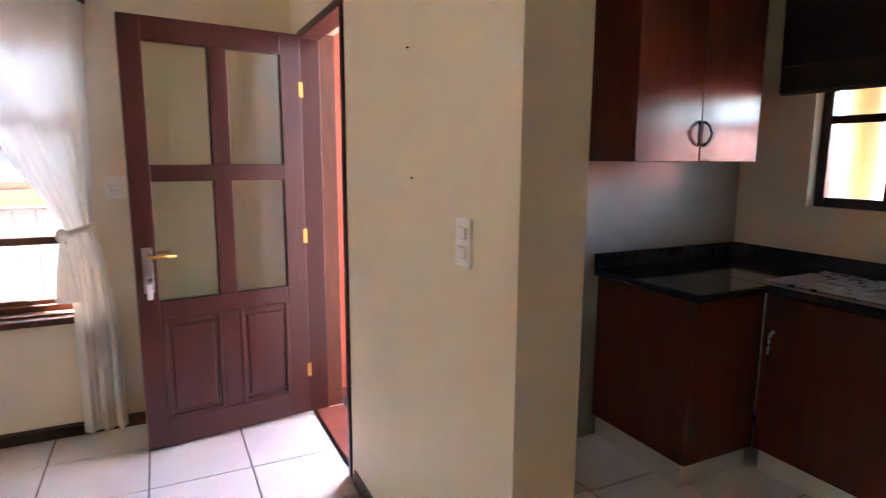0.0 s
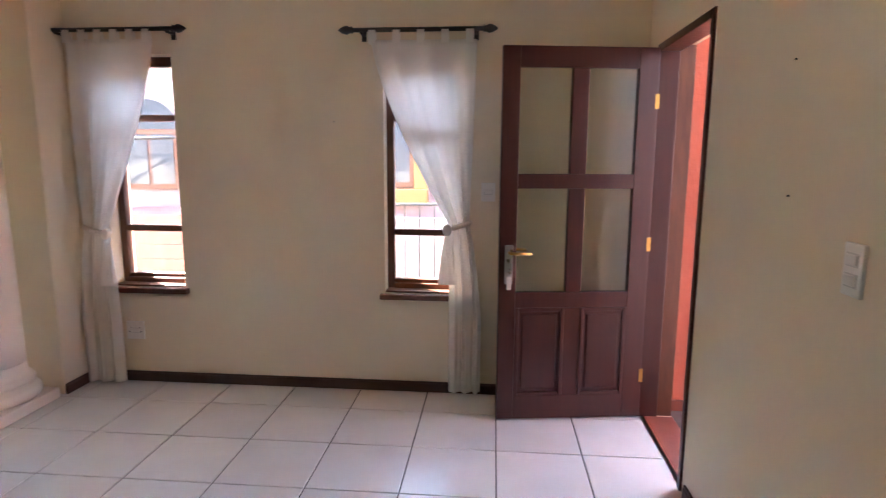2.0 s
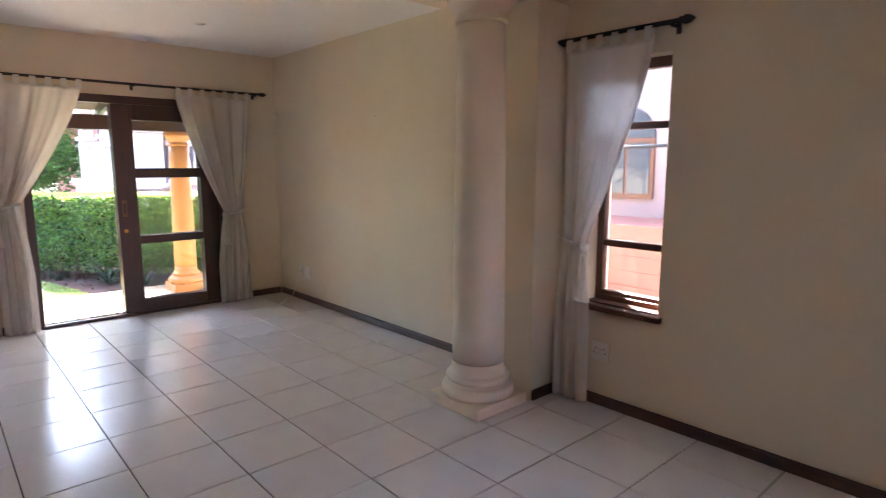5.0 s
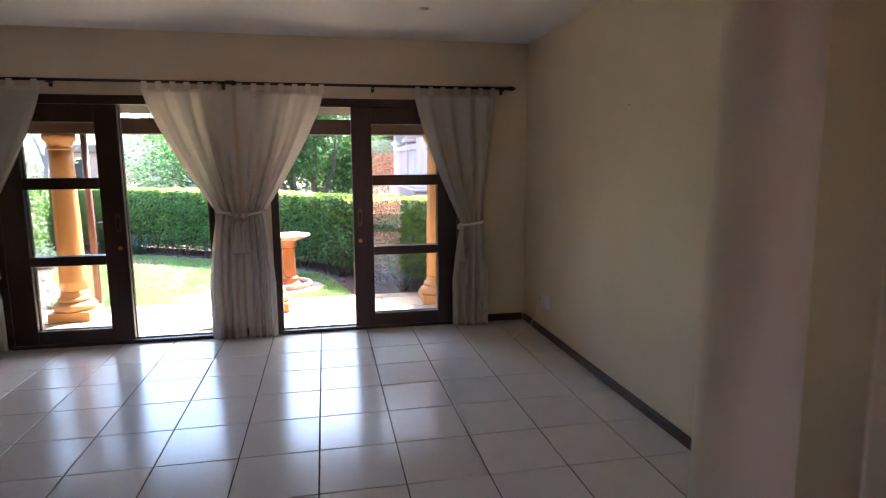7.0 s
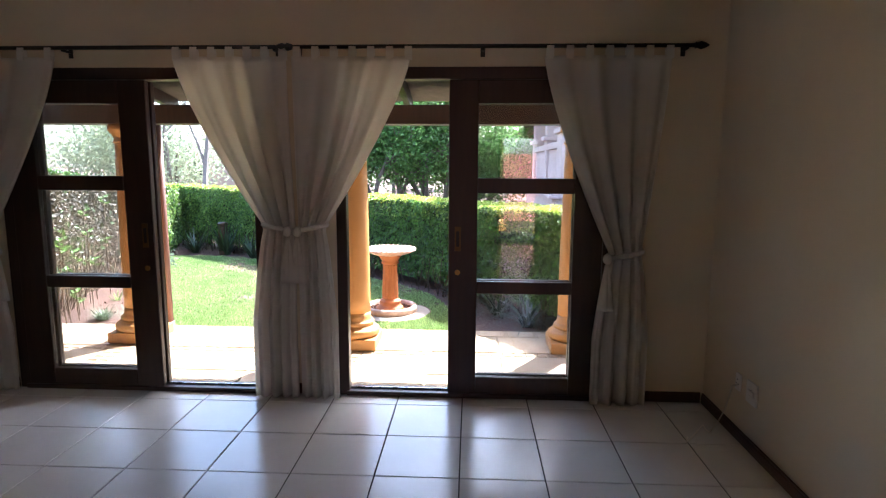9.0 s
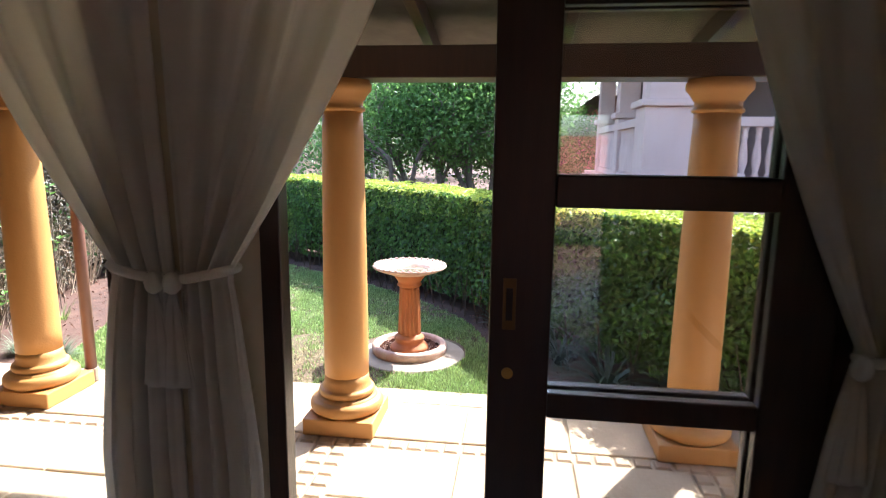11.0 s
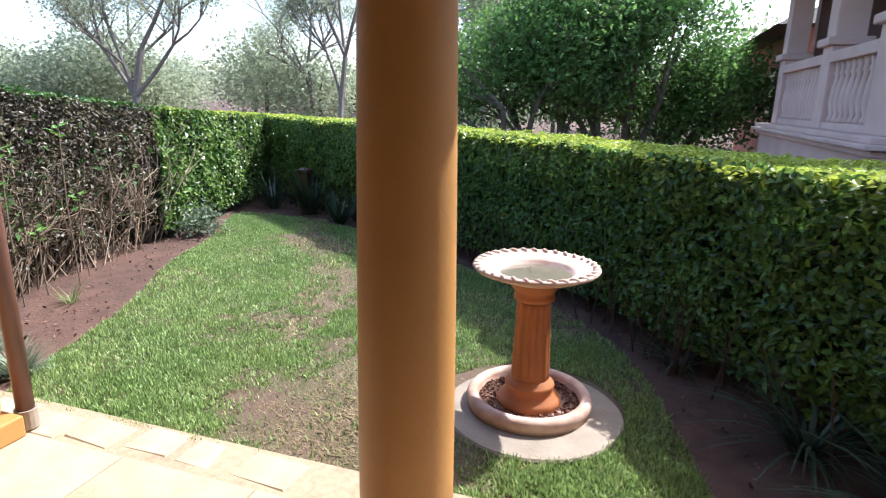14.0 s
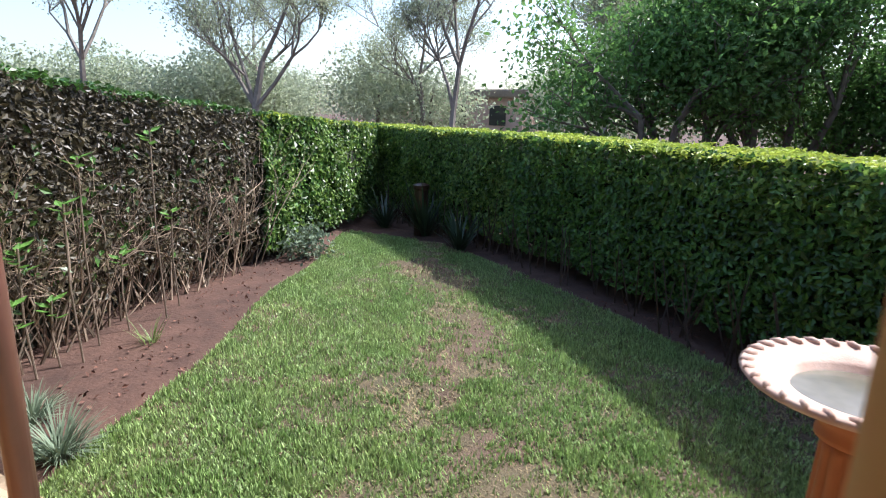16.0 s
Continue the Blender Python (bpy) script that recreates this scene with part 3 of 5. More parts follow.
# ---- curtains ----
def curtain_sheet(top0, top1, tie0, tie1, bot0, bot1, z_top, z_tie, z_bot, folds, seed, bow=0.5, depth=0.035):
    """A gathered cloth: u across, v down; edges sweep from the rod to the tie and hang below."""
    rng = random.Random(seed)
    nu, nv = folds * 16 + 1, 56
    ph = [rng.uniform(0, 6.28) for _ in range(4)]
    V, F = [], []
    for j in range(nv):
        v = j / (nv - 1)
        z = z_top + (z_bot - z_top) * v
        if z > z_tie:
            s = (z_top - z) / (z_top - z_tie)
            w = s ** (1 + bow)
            a, b = top0 + (tie0 - top0) * w, top1 + (tie1 - top1) * w
            g = s ** 1.2
        else:
            s = (z_tie - z) / (z_tie - z_bot)
            w = min(1, s * 1.8) ** 0.7
            a, b = tie0 + (bot0 - tie0) * w, tie1 + (bot1 - tie1) * w
            g = 1 - 0.45 * w
        full = 0.25 + 0.75 * g
        for i in range(nu):
            u = i / (nu - 1)
            warp = u + 0.03 * math.sin(6.28 * u + ph[0]) * (1 - g * 0.5)
            x = a + (b - a) * warp
            dy = depth * full * (math.sin(6.28 * folds * u + ph[1] + 1.3 * math.sin(2.3 * v + ph[2]) + 0.9 * math.sin(5 * u + ph[0])) + 0.35 * math.sin(6.28 * folds * 2.1 * u + ph[3] + 2 * v))
            dy *= 0.55 + 0.45 * math.sin(3.1 * u + ph[0])**2
            if z <= z_tie + 0.0:
                dy *= 0.6 + 0.6 * min(1, (z_tie - z) * 3)
            V.append((x, dy, z))
    for j in range(nv - 1):
        for i in range(nu - 1):
            k = j * nu + i
            F.append((k, k + 1, k + nu + 1, k + nu))
    return V, F


def sash_tail(parent, x, y, z, ln=0.30):
    """A knot with a pleated cloth tail flaring downwards."""
    bm = lathe([(0.010, z - 0.035), (0.024, z - 0.022), (0.029, z), (0.022, z + 0.022), (0.008, z + 0.034)], 20, flute=5, depth=0.005, f0=z - 0.03, f1=z + 0.03)
    bmesh.ops.translate(bm, vec=(x, y, 0), verts=bm.verts)
    part("knot", bm, M_CURT, parent, "knotted cream cloth sash", smooth=True)
    prof = [(0.012 + 0.042 * (k / 10) ** 0.8, z - 0.03 - ln * k / 10) for k in range(11)] + [(0.046, z - 0.03 - ln)]
    bm = lathe(list(reversed(prof)), 48, flute=5, depth=0.013, f0=z - ln - 0.04, f1=z - 0.07)
    bmesh.ops.transform(bm, matrix=Matrix.Translation((x, y, 0)) @ Matrix.Diagonal((1, 0.45, 1, 1)), verts=bm.verts)
    part("sash_tail", bm, M_CURT, parent, "pleated cream sash tail", smooth=True)


def curtain(place, args, tabs, tie_x, tassel_x, hook_x, label, group, depth=0.035, folds=6, seed=1, bow=0.5):
    root = thing("curtain", place, label, "curtain", group)
    V, F = curtain_sheet(*args, folds, seed, bow, depth)
    cl = raw("cloth", V, F, M_CURT, root, smooth=True)
    sol = cl.modifiers.new("thickness", "SOLIDIFY")
    sol.thickness = 0.003
    top0, top1, t0, t1, b0, b1, zt, zi, zb = args
    for i in range(tabs):
        x = top0 + 0.025 + (top1 - top0 - 0.05) * i / (tabs - 1)
        bm = bmesh.new()
        loop = [(-0.020, -0.02), (-0.019, 0.03), (-0.012, 0.058), (0.0, 0.068), (0.012, 0.058), (0.019, 0.03), (0.020, -0.02)]
        inner = [(y * 0.82, z - (0.003 if z > 0.05 else 0)) for y, z in loop]
        rows = [[bm.verts.new((x + dx, y, zt + z)) for y, z in pts] for dx, pts in ((-0.022, loop), (0.022, loop), (0.022, inner), (-0.022, inner))]
        for a in range(4):
            for q in range(len(loop) - 1):
                r0, r1 = rows[a], rows[(a + 1) % 4]
                bm.faces.new((r0[q], r1[q], r1[q + 1], r0[q + 1]))
        bmesh.ops.recalc_face_normals(bm, faces=bm.faces)
        part("tab", bm, M_CURT, root)
    pts = []
    for k in range(17):
        a = 2 * math.pi * k / 16
        pts.append(((t0 + t1) / 2 + (t1 - t0) * 0.54 * math.cos(a), 0.055 * math.sin(a), zi + 0.02 * math.cos(a) * (1 if hook_x > tie_x else -1)))
    part("tieback", tube(pts, 0.016), M_CURT, root, "cream rope tieback", smooth=True)
    sash_tail(root, tassel_x, -0.062, zi - 0.02)
    return root


def rod(place, length, rz, material, radius, label, brackets):
    root = thing("curtain_rod", place @ Matrix.Rotation(rz, 4, "Z"), label, "curtain rod")
    part("pole", tube([(0, 0, 0), (length / 2, 0, 0), (length, 0, 0)], radius, 12), material, root, smooth=True)
    for s, x in ((-1, 0), (1, length)):
        bm = lathe([(radius * 1.0, 0), (radius * 1.7, 0.006), (radius * 1.2, 0.014), (radius * 2.0, 0.035), (radius * 1.5, 0.06), (radius * 0.3, 0.085)], 16)
        bmesh.ops.transform(bm, matrix=Matrix.Translation((x, 0, 0)) @ Matrix.Rotation(radians(90 * s), 4, "Y"), verts=bm.verts)
        part("finial", bm, material, root, smooth=True)
    for x in brackets:
        bm = bmesh.new()
        add_box(bm, x - 0.008, x + 0.008, 0.0, 0.083, -0.022, -0.008, 0.002)
        add_box(bm, x - 0.014, x + 0.014, 0.078, 0.085, -0.05, 0.02, 0.002)
        part("bracket", bm, material, root)
    return root


NR = NY - 0.087
rod(Matrix.Translation((-2.70, NR, 2.262)), 0.80, 0, M_IRON, 0.013, "black iron curtain rod with pointed finials", (0.05, 0.76))
rod(Matrix.Translation((-0.80, NR, 2.238)), 0.76, 0, M_IRON, 0.013, "black iron curtain rod with pointed finials", (0.05, 0.72))
curtain((0, NR, 0), (-2.60, -2.04, -2.56, -2.42, -2.64, -2.39, 2.205, 1.04, 0.02), 6, -2.46, -2.39, -2.62, "off-white tab-top curtain tied back beside the window", "window curtains", 0.03, 3, 3, 0.35)
curtain((0, NR, 0), (-0.71, -0.09, -0.23, -0.11, -0.23, -0.03, 2.18, 1.10, 0.04), 5, -0.15, -0.235, 0.0, "off-white tab-top curtain tied back beside the window", "window curtains", 0.03, 3, 7, 0.35)
WR = Matrix.Translation((PX + 0.088, 0, 0)) @ Matrix.Rotation(radians(90), 4, "Z")
rod(Matrix.Translation((PX + 0.088, -1.55, 2.268)), 2.80, radians(90), M_IRON, 0.012, "long thin dark curtain rod over the patio doors", (0.1, 1.4, 2.75))
rod(Matrix.Translation((PX + 0.088, 1.29, 2.268)), 2.46, radians(90), M_IRON, 0.012, "long thin dark curtain rod over the patio doors", (0.05, 1.2, 2.42))
curtain(WR, (-1.50, -0.21, -0.98, -0.77, -1.02, -0.65, 2.21, 1.00, 0.02), 8, -0.87, -0.66, -1.1, "off-white tab-top curtain tied back by the patio door", "patio curtains", 0.05, 5, 11, 0.3)
curtain(WR, (0.56, 1.28, 1.10, 1.30, 1.00, 1.29, 2.21, 1.15, 0.01), 7, 1.23, 1.27, 1.0, "off-white tab-top curtain gathered between the patio doors", "patio curtains", 0.045, 4, 17, 0.3)
curtain(WR, (1.32, 2.06, 1.32, 1.50, 1.31, 1.57, 2.21, 1.15, 0.01), 7, 1.44, 1.33, 1.7, "off-white tab-top curtain gathered between the patio doors", "patio curtains", 0.045, 4, 23, 0.3)
curtain(WR, (2.87, 3.63, 3.31, 3.50, 3.22, 3.57, 2.21, 1.00, 0.01), 7, 3.4, 3.28, 3.6, "off-white tab-top curtain tied back by the patio door", "patio curtains", 0.045, 4, 29, 0.3)


# ---- switches and sockets ----
def wall_plate(place, w, h, label, category, rockers, sockets=0):
    root = thing("wall_plate", place, label, category)
    part("plate", box(-w / 2, w / 2, -0.012, 0.0, -h / 2, h / 2, 0.004), M_PLASTIC, root)
    for i in range(rockers):
        z = (i - (rockers - 1) / 2) * h / (rockers + 0.6)
        part("rocker", box(-w * 0.28, w * 0.28, -0.018, -0.0125, z - h * 0.10, z + h * 0.10, 0.003), M_PLASTIC, root)
        part("seam", box(-w * 0.31, w * 0.31, -0.0135, -0.0118, z - h * 0.13, z + h * 0.13, 0.0), M_PLINE, root)
    for i in range(sockets):
        for dx, dz in ((0, 0.016), (-0.012, -0.010), (0.012, -0.010)):
            bm = tube([(dx + (i - (sockets - 1) / 2) * w / 2.2, -0.0135, dz), (dx + (i - (sockets - 1) / 2) * w / 2.2, -0.0115, dz)], 0.004, 8)
            part("pin_hole", bm, M_IRON, root)
    return root


wall_plate(pose(EX, 1.88, 1.243, 0, 0, -90), 0.078, 0.132, "white two-rocker light switch on cream wall", "light switch", 2)
wall_plate(pose(0.005, NY, 1.30), 0.085, 0.115, "white light switch beside the curtain", "light switch", 1)
wall_plate(pose(-2.335, NY, 0.355), 0.125, 0.125, "white double socket under the window", "socket", 1, 2)
wall_plate(pose(-6.05, NY, 0.325), 0.115, 0.125, "white wall socket near the corner", "socket", 1, 1)
wall_plate(pose(-6.21, NY, 0.33), 0.06, 0.10, "small white aerial plate near the corner", "socket", 0, 1)
cable = [(-6.21 + 0.0, NY - 0.015, 0.31)]
for k in range(40):
    a = k / 39
    cable.append((-6.23 - 0.02 * math.sin(3 * a) + 0.16 * math.sin(9 * a) * a, NY - 0.03 - 0.26 * a + 0.07 * math.cos(11 * a) * a, max(0.006, 0.30 - 0.9 * a)))
tagged(part("aerial_cable", tube(cable, 0.0035, 6), M_ROPE, smooth=True), "loose cream aerial cable hanging to the floor", "cable")
bm = lathe([(0.045, 0.0), (0.048, -0.004), (0.040, -0.008), (0.034, -0.003)], 24)
dl = thing("downlight", (-5.60, 2.79, CEIL), "small round recessed white ceiling downlight", "downlight")
part("rim", bm, M_PLASTIC, dl, smooth=True)
part("bulb", lathe([(0.033, -0.002), (0.02, -0.006)], 16), M_STEEL, dl)
for (x, y, z, ax) in ((EX, 2.27, 1.80, "x"), (EX, 2.24, 1.40, "x"), (-0.95, NY, 1.72, "y"), (-4.75, NY, 1.95, "y")):
    d = Vector((-1, 0, 0)) if ax == "x" else Vector((0, -1, 0))
    p = Vector((x, y, z))
    tagged(part("nail", tube([p, p + d * 0.006], 0.003, 8), M_IRON), "small dark nail head in the cream wall", "nail")


# ---- kitchen ----
def base_unit(x0, x1, y0, y1, doors, label):
    """Base cabinet; doors: list of ('x'|'y', a0, a1) fronts."""
    root = thing("base_cabinet", (x0, y0, 0), label, "cabinet", "kitchen base cabinets")
    w, d = x1 - x0, y1 - y0
    part("body", box(0, w, 0, d, 0.115, 0.868, 0.003), M_KCAB, root)
    part("plinth", box(0.02, w - 0.01, 0.02, d - 0.01, 0.0, 0.115), M_PLASTIC, root, "white toe kick")
    for ax, a0, a1 in doors:
        if ax == "x":
            dr = part("door", box(-0.02, -0.001, a0, a1, 0.12, 0.862, 0.003), M_KCAB, root)
            part("handle", tube([(-0.02, a1 - 0.05, 0.70), (-0.045, a1 - 0.05, 0.68), (-0.045, a1 - 0.05, 0.60), (-0.02, a1 - 0.05, 0.58)], 0.006), M_STEEL, dr, smooth=True)
        else:
            part("door", box(a0, a1, -0.02, -0.001, 0.12, 0.862, 0.003), M_KCAB, root)
    return root


base_unit(2.20, 2.66, 2.22, 2.815, [("y", 0.0, 0.44)], "cherry laminate corner base cabinet under black granite")
base_unit(2.66, 3.215, 1.50, 2.20, [("x", 0.0, 0.695)], "cherry laminate sink base cabinet under black granite")
base_unit(2.66, 3.215, 0.70, 1.495, [("x", 0.0, 0.395), ("x", 0.4, 0.79)], "cherry laminate base cabinet under black granite")
bm = bmesh.new()
add_box(bm, 2.17, 2.64, 2.17, 2.815, 0.87, 0.905, 0.008)
add_box(bm, 2.62, 3.215, 0.70, 2.815, 0.871, 0.906, 0.008)
add_box(bm, 2.17, 3.195, 2.795, 2.815, 0.905, 0.985, 0.003)
add_box(bm, 3.195, 3.215, 0.70, 2.815, 0.905, 0.985, 0.003)
tagged(part("worktop", bm, M_GRAN), "polished black granite L-shaped kitchen worktop with upstand", "worktop")
sink = thing("sink", (2.70, 1.30, 0.907), "stainless steel drop-in sink with drainer", "sink")
bm = bmesh.new()
add_box(bm, 0, 0.46, 0, 0.95, 0.0, 0.006, 0.002)
part("drainer", bm, M_STEEL, sink)
# no hollow is modelled; a black sheet paints the bowl's shade
part("bowl", box(0.06, 0.40, 0.08, 0.45, 0.0062, 0.0075, 0.0), M_GRAN, sink, "flat black sheet for the shaded sink hollow")
tap = thing("tap", (3.14, 1.62, 0.907), "chrome swan-neck kitchen tap", "tap")
part("spout", tube([(0, 0, 0), (0, 0, 0.20), (-0.03, 0, 0.26), (-0.09, 0, 0.27), (-0.14, 0, 0.25), (-0.15, 0, 0.21)], 0.011, 10), M_STEEL, tap, smooth=True)
part("lever", tube([(0, 0.02, 0.10), (0, 0.08, 0.13)], 0.007), M_STEEL, tap)
wc = thing("wall_cabinet", (2.03, 2.45, 1.45), "glossy cherry laminate wall cabinet with bow handles", "cabinet")
part("body", box(0, 0.78, 0, 0.37, 0, 0.85, 0.003), M_KCAB, wc)
for a0, a1, hx in ((0.0, 0.388, 0.372), (0.392, 0.78, 0.408)):
    d = part("door", box(a0, a1, -0.02, -0.001, 0.0, 0.85, 0.003), M_KCAB, wc)
    s = -1 if hx < 0.39 else 1
    part("handle", tube([(hx, -0.02, 0.07), (hx + s * 0.012, -0.04, 0.09), (hx + s * 0.024, -0.046, 0.125), (hx + s * 0.012, -0.04, 0.16), (hx, -0.02, 0.18)], 0.006), M_IRON, d, smooth=True)
kwin = tagged(thing("window_3", (3.30, KW[0], KW[2]), "dark timber kitchen window over the sink", "window"), kind="structure")
kw, kh = KW[1] - KW[0], KW[3] - KW[2]
for nm, a in (("frame_side", (0, 0.05, 0, kh)), ("frame_side", (kw - 0.05, kw, 0, kh)), ("frame_head", (0.05, kw - 0.05, kh - 0.05, kh)), ("frame_foot", (0.05, kw - 0.05, 0, 0.05)), ("mullion", (kw / 3 - 0.02, kw / 3 + 0.02, 0.05, kh - 0.05)), ("mullion", (2 * kw / 3 - 0.02, 2 * kw / 3 + 0.02, 0.05, kh - 0.05)), ("rail", (0.05, kw - 0.05, 0.42, 0.46))):
    part(nm, box(-0.02, 0.03, a[0], a[1], a[2], a[3], 0.004), M_WOODD, kwin)
p = part("pane", box(0.003, 0.007, 0.05, kw - 0.05, 0.05, kh - 0.05), M_GLASS, kwin)
p.visible_shadow = False
blind = thing("roman_blind", (3.19, KW[0] - 0.12, 1.79), "dark brown cloth blind pulled half up", "blind")
bm = bmesh.new()
for k in range(4):
    add_box(bm, -0.02 - 0.004 * k, 0.02, 0, kw + 0.3, 0.0 + 0.13 * k, 0.16 + 0.13 * k, 0.02)
part("cloth", bm, M_BLIND, blind)

# ---- back porch beyond the kitchen window ----
tagged(part("back_porch_roof", box(3.41, 6.3, -2.4, 4.4, 2.38, 2.5), M_WOODD), "dark timber underside of the back porch roof", "roof", kind="structure")
tuscan("porch_column", (5.0, 3.15, -0.16), 0.15, 2.54, 0.42, 0.1, M_OCHRE, "ochre painted round porch column")
tagged(part("courtyard_wall", box(7.5, 7.7, -2.4, 6.0, -0.16, 1.9, 0.01), M_PINKD), "rose pink courtyard wall beyond the porch", "wall", kind="structure")

# ---- entrance porch ----
porch = tagged(part("porch_floor", box(1.11, 3.4, 2.945, 5.4, -0.14, -0.03), M_JOINT), "red quarry tile porch floor", "floor", kind="structure")
tagged(part("porch_wall", box(1.115, 1.52, 3.87, 4.26, -0.14, 3.0, 0.01), M_RED), "rough salmon red plaster porch wall", "wall", kind="structure")
tagged(part("porch_skirting", box(1.115, 1.53, 3.85, 3.868, -0.03, 0.06, 0.003), M_QUARRY), "red tile skirting on the porch wall", "baseboard", kind="structure")
tagged(part("garden_wall", box(3.2, 3.35, 4.5, 9.0, -0.16, 2.1, 0.01), M_PINK), "pale pink garden wall beyond the porch", "wall", kind="structure")
pot = thing("pot_plant", (2.25, 5.15, -0.03), "green plant with red flowers on the porch", "plant")
part("pot", lathe([(0.10, 0), (0.14, 0.2), (0.155, 0.2), (0.155, 0.24), (0.13, 0.24)], 24), M_TERRA, pot)
rng = np.random.default_rng(5)
c = rng.normal(0, 0.10, (260, 3)) + (0, 0, 0.40)
leaf_cloud("leaves", c, rng.normal(0, 1, (260, 3)), 0.05, M_LEAF, pot, 3)
c = rng.normal(0, 0.08, (40, 3)) + (0, 0, 0.52)
leaf_cloud("flowers", c, rng.normal(0, 1, (40, 3)), 0.04, M_RED, pot, 4)

# ---- neighbour seen through the north windows ----
nb = thing("neighbour_house", (0, 7.6, -0.16), "buff and pink neighbouring house with arched window", "house")
part("wall", box(-9, 3.2, 0, 0.3, 0, 3.1), M_BUFF, nb)
part("roof", box(-9.4, 3.6, -0.25, 0.5, 3.1, 3.2), M_ROOF, nb)


def nb_window(x, z0, z1, w, arched, trim):
    wdo = part("window", box(x - w / 2, x + w / 2, -0.04, -0.002, z0, z1, 0.004), M_WOODH, nb)
    n = 2
    for i in range(n):
        a = x - w / 2 + 0.05 + i * (w - 0.06) / n
        part("pane", box(a, a + (w - 0.06) / n - 0.04, -0.05, -0.041, z0 + 0.06, z1 - 0.06), M_DARKGL, wdo)
    if arched:
        bm = bmesh.new()
        pts = [bm.verts.new((x + w / 2 * math.cos(math.pi * k / 16), -0.045, z1 + w / 2 * math.sin(math.pi * k / 16))) for k in range(17)]
        f = bm.faces.new(pts)
        ext = bmesh.ops.extrude_face_region(bm, geom=[f])
        bmesh.ops.translate(bm, vec=(0, 0.043, 0), verts=[v for v in ext["geom"] if isinstance(v, bmesh.types.BMVert)])
        part("arch", bm, M_DARKGL, wdo)
    if trim:
        part("sill", box(x - w / 2 - 0.18, x + w / 2 + 0.18, -0.12, -0.001, z0 - 0.2, z0 - 0.02, 0.01), M_MUST, wdo)
        part("surround", box(x + w / 2 + 0.005, x + w / 2 + 0.17, -0.07, -0.001, z0 - 0.02, z1 + 0.1, 0.01), M_MUST, wdo)
    return wdo


nb_window(-4.35, 1.25, 2.0, 0.75, True, False)
nb_window(-1.3, 1.3, 2.15, 0.7, False, True)
nb_window(-7.2, 1.25, 2.0, 0.75, True, False)
st = thing("outside_stairs", (-5.9, 6.6, -0.16), "red tiled outside stairs with a thin iron rail", "stairs")
for k in range(6):
    part("step", box(0.28 * k, 2.6, 0, 0.95, 0.17 * k, 0.17 * (k + 1), 0.006), M_STAIR, st)
part("handrail", tube([(0, 0.02, 0.9), (1.6, 0.02, 1.85), (2.6, 0.02, 1.87)], 0.018), M_IRON, st, smooth=True)
for k in range(6):
    part("baluster", tube([(0.1 + 0.3 * k, 0.02, 0.17 * k + 0.1), (0.1 + 0.3 * k, 0.02, 0.95 + 0.175 * k)], 0.01), M_IRON, st)
fence = thing("side_fence", (-2.2, 6.2, -0.16), "lilac grey panel fence with thin dark rails", "fence")
for k in range(13):
    part("panel", box(0.3 * k, 0.3 * k + 0.285, 0, 0.04, 0, 1.06, 0.006), M_BOARD, fence)
part("rail", tube([(0, -0.03, 1.2), (3.9, -0.03, 1.2)], 0.014), M_IRON, fence)
for k in range(27):
    part("bar", tube([(0.15 * k, -0.03, 0.0), (0.15 * k, -0.03, 1.2)], 0.007, 6), M_IRON, fence)
tagged(part("side_path", box(PX - 0.3, 3.4, NY + 0.25, 7.59, -0.159, -0.13), M_CONC), "concrete side path beside the house", "path", kind="structure")

# ---- veranda ----
VZ = -0.12
tagged(part("patio_base", box(-8.74, PX - 0.062, -6.0, 4.6, -0.30, VZ - 0.012), M_JOINT), "sandy bed under the patio paving", "pavement", kind="structure")
for x, y in ((-8.26, -0.75), (-8.19, 1.37), (-8.19, 3.37)):
    tuscan("veranda_column", (x, y, VZ), 0.132, 1.905 - VZ, 0.42, 0.10, M_OCHRE, "ochre painted round veranda column on a plinth", "veranda columns")
bm = bmesh.new()
add_box(bm, -8.31, -8.07, -5.5, 4.6, 1.905, 2.07, 0.006)
tagged(part("veranda_beam", bm, M_WOODD), "dark timber beam across the veranda columns", "beam", kind="structure")
for k in range(13):
    y = -5.2 + 0.78 * k
    m = Matrix.Translation((-8.72, y, 2.075)) @ Matrix.Rotation(radians(-9), 4, "Y")
    bm = bmesh.new()
    add_box(bm, 0.0, 1.90, -0.03, 0.03, 0.0, 0.11, 0.004, m)
    tagged(part("rafter", bm, M_WOODD), "dark timber rafter under the veranda roof", "rafter", "veranda rafters")
bm = bmesh.new()
add_box(bm, -0.08, 1.92, -5.5, 4.7, 0.115, 0.15, 0.0, Matrix.Translation((-8.72, 0, 2.075)) @ Matrix.Rotation(radians(-9), 4, "Y"))
tagged(part("veranda_roof", bm, M_ROOF), "dark tiled veranda roof with timber underside", "roof", kind="structure")
pipe = thing("downpipe", (-8.53, -0.61, VZ), "brown metal downpipe standing by the lawn edge", "downpipe")
part("pipe", tube([(0, 0, 0.03), (0, 0, 1.0), (0, 0, 2.06)], 0.037, 16), M_PIPE, pipe, smooth=True)
part("shoe", tube([(0, 0, 0.0), (0, 0, 0.09)], 0.047, 16), M_CONC, pipe)
tagged(part("house_outer_wall", box(PX - 0.085, PX - 0.066, -6.0, UL[0] - 0.05, VZ, 2.3), M_OCHRE), "ochre outside wall of the house", "wall", kind="structure")
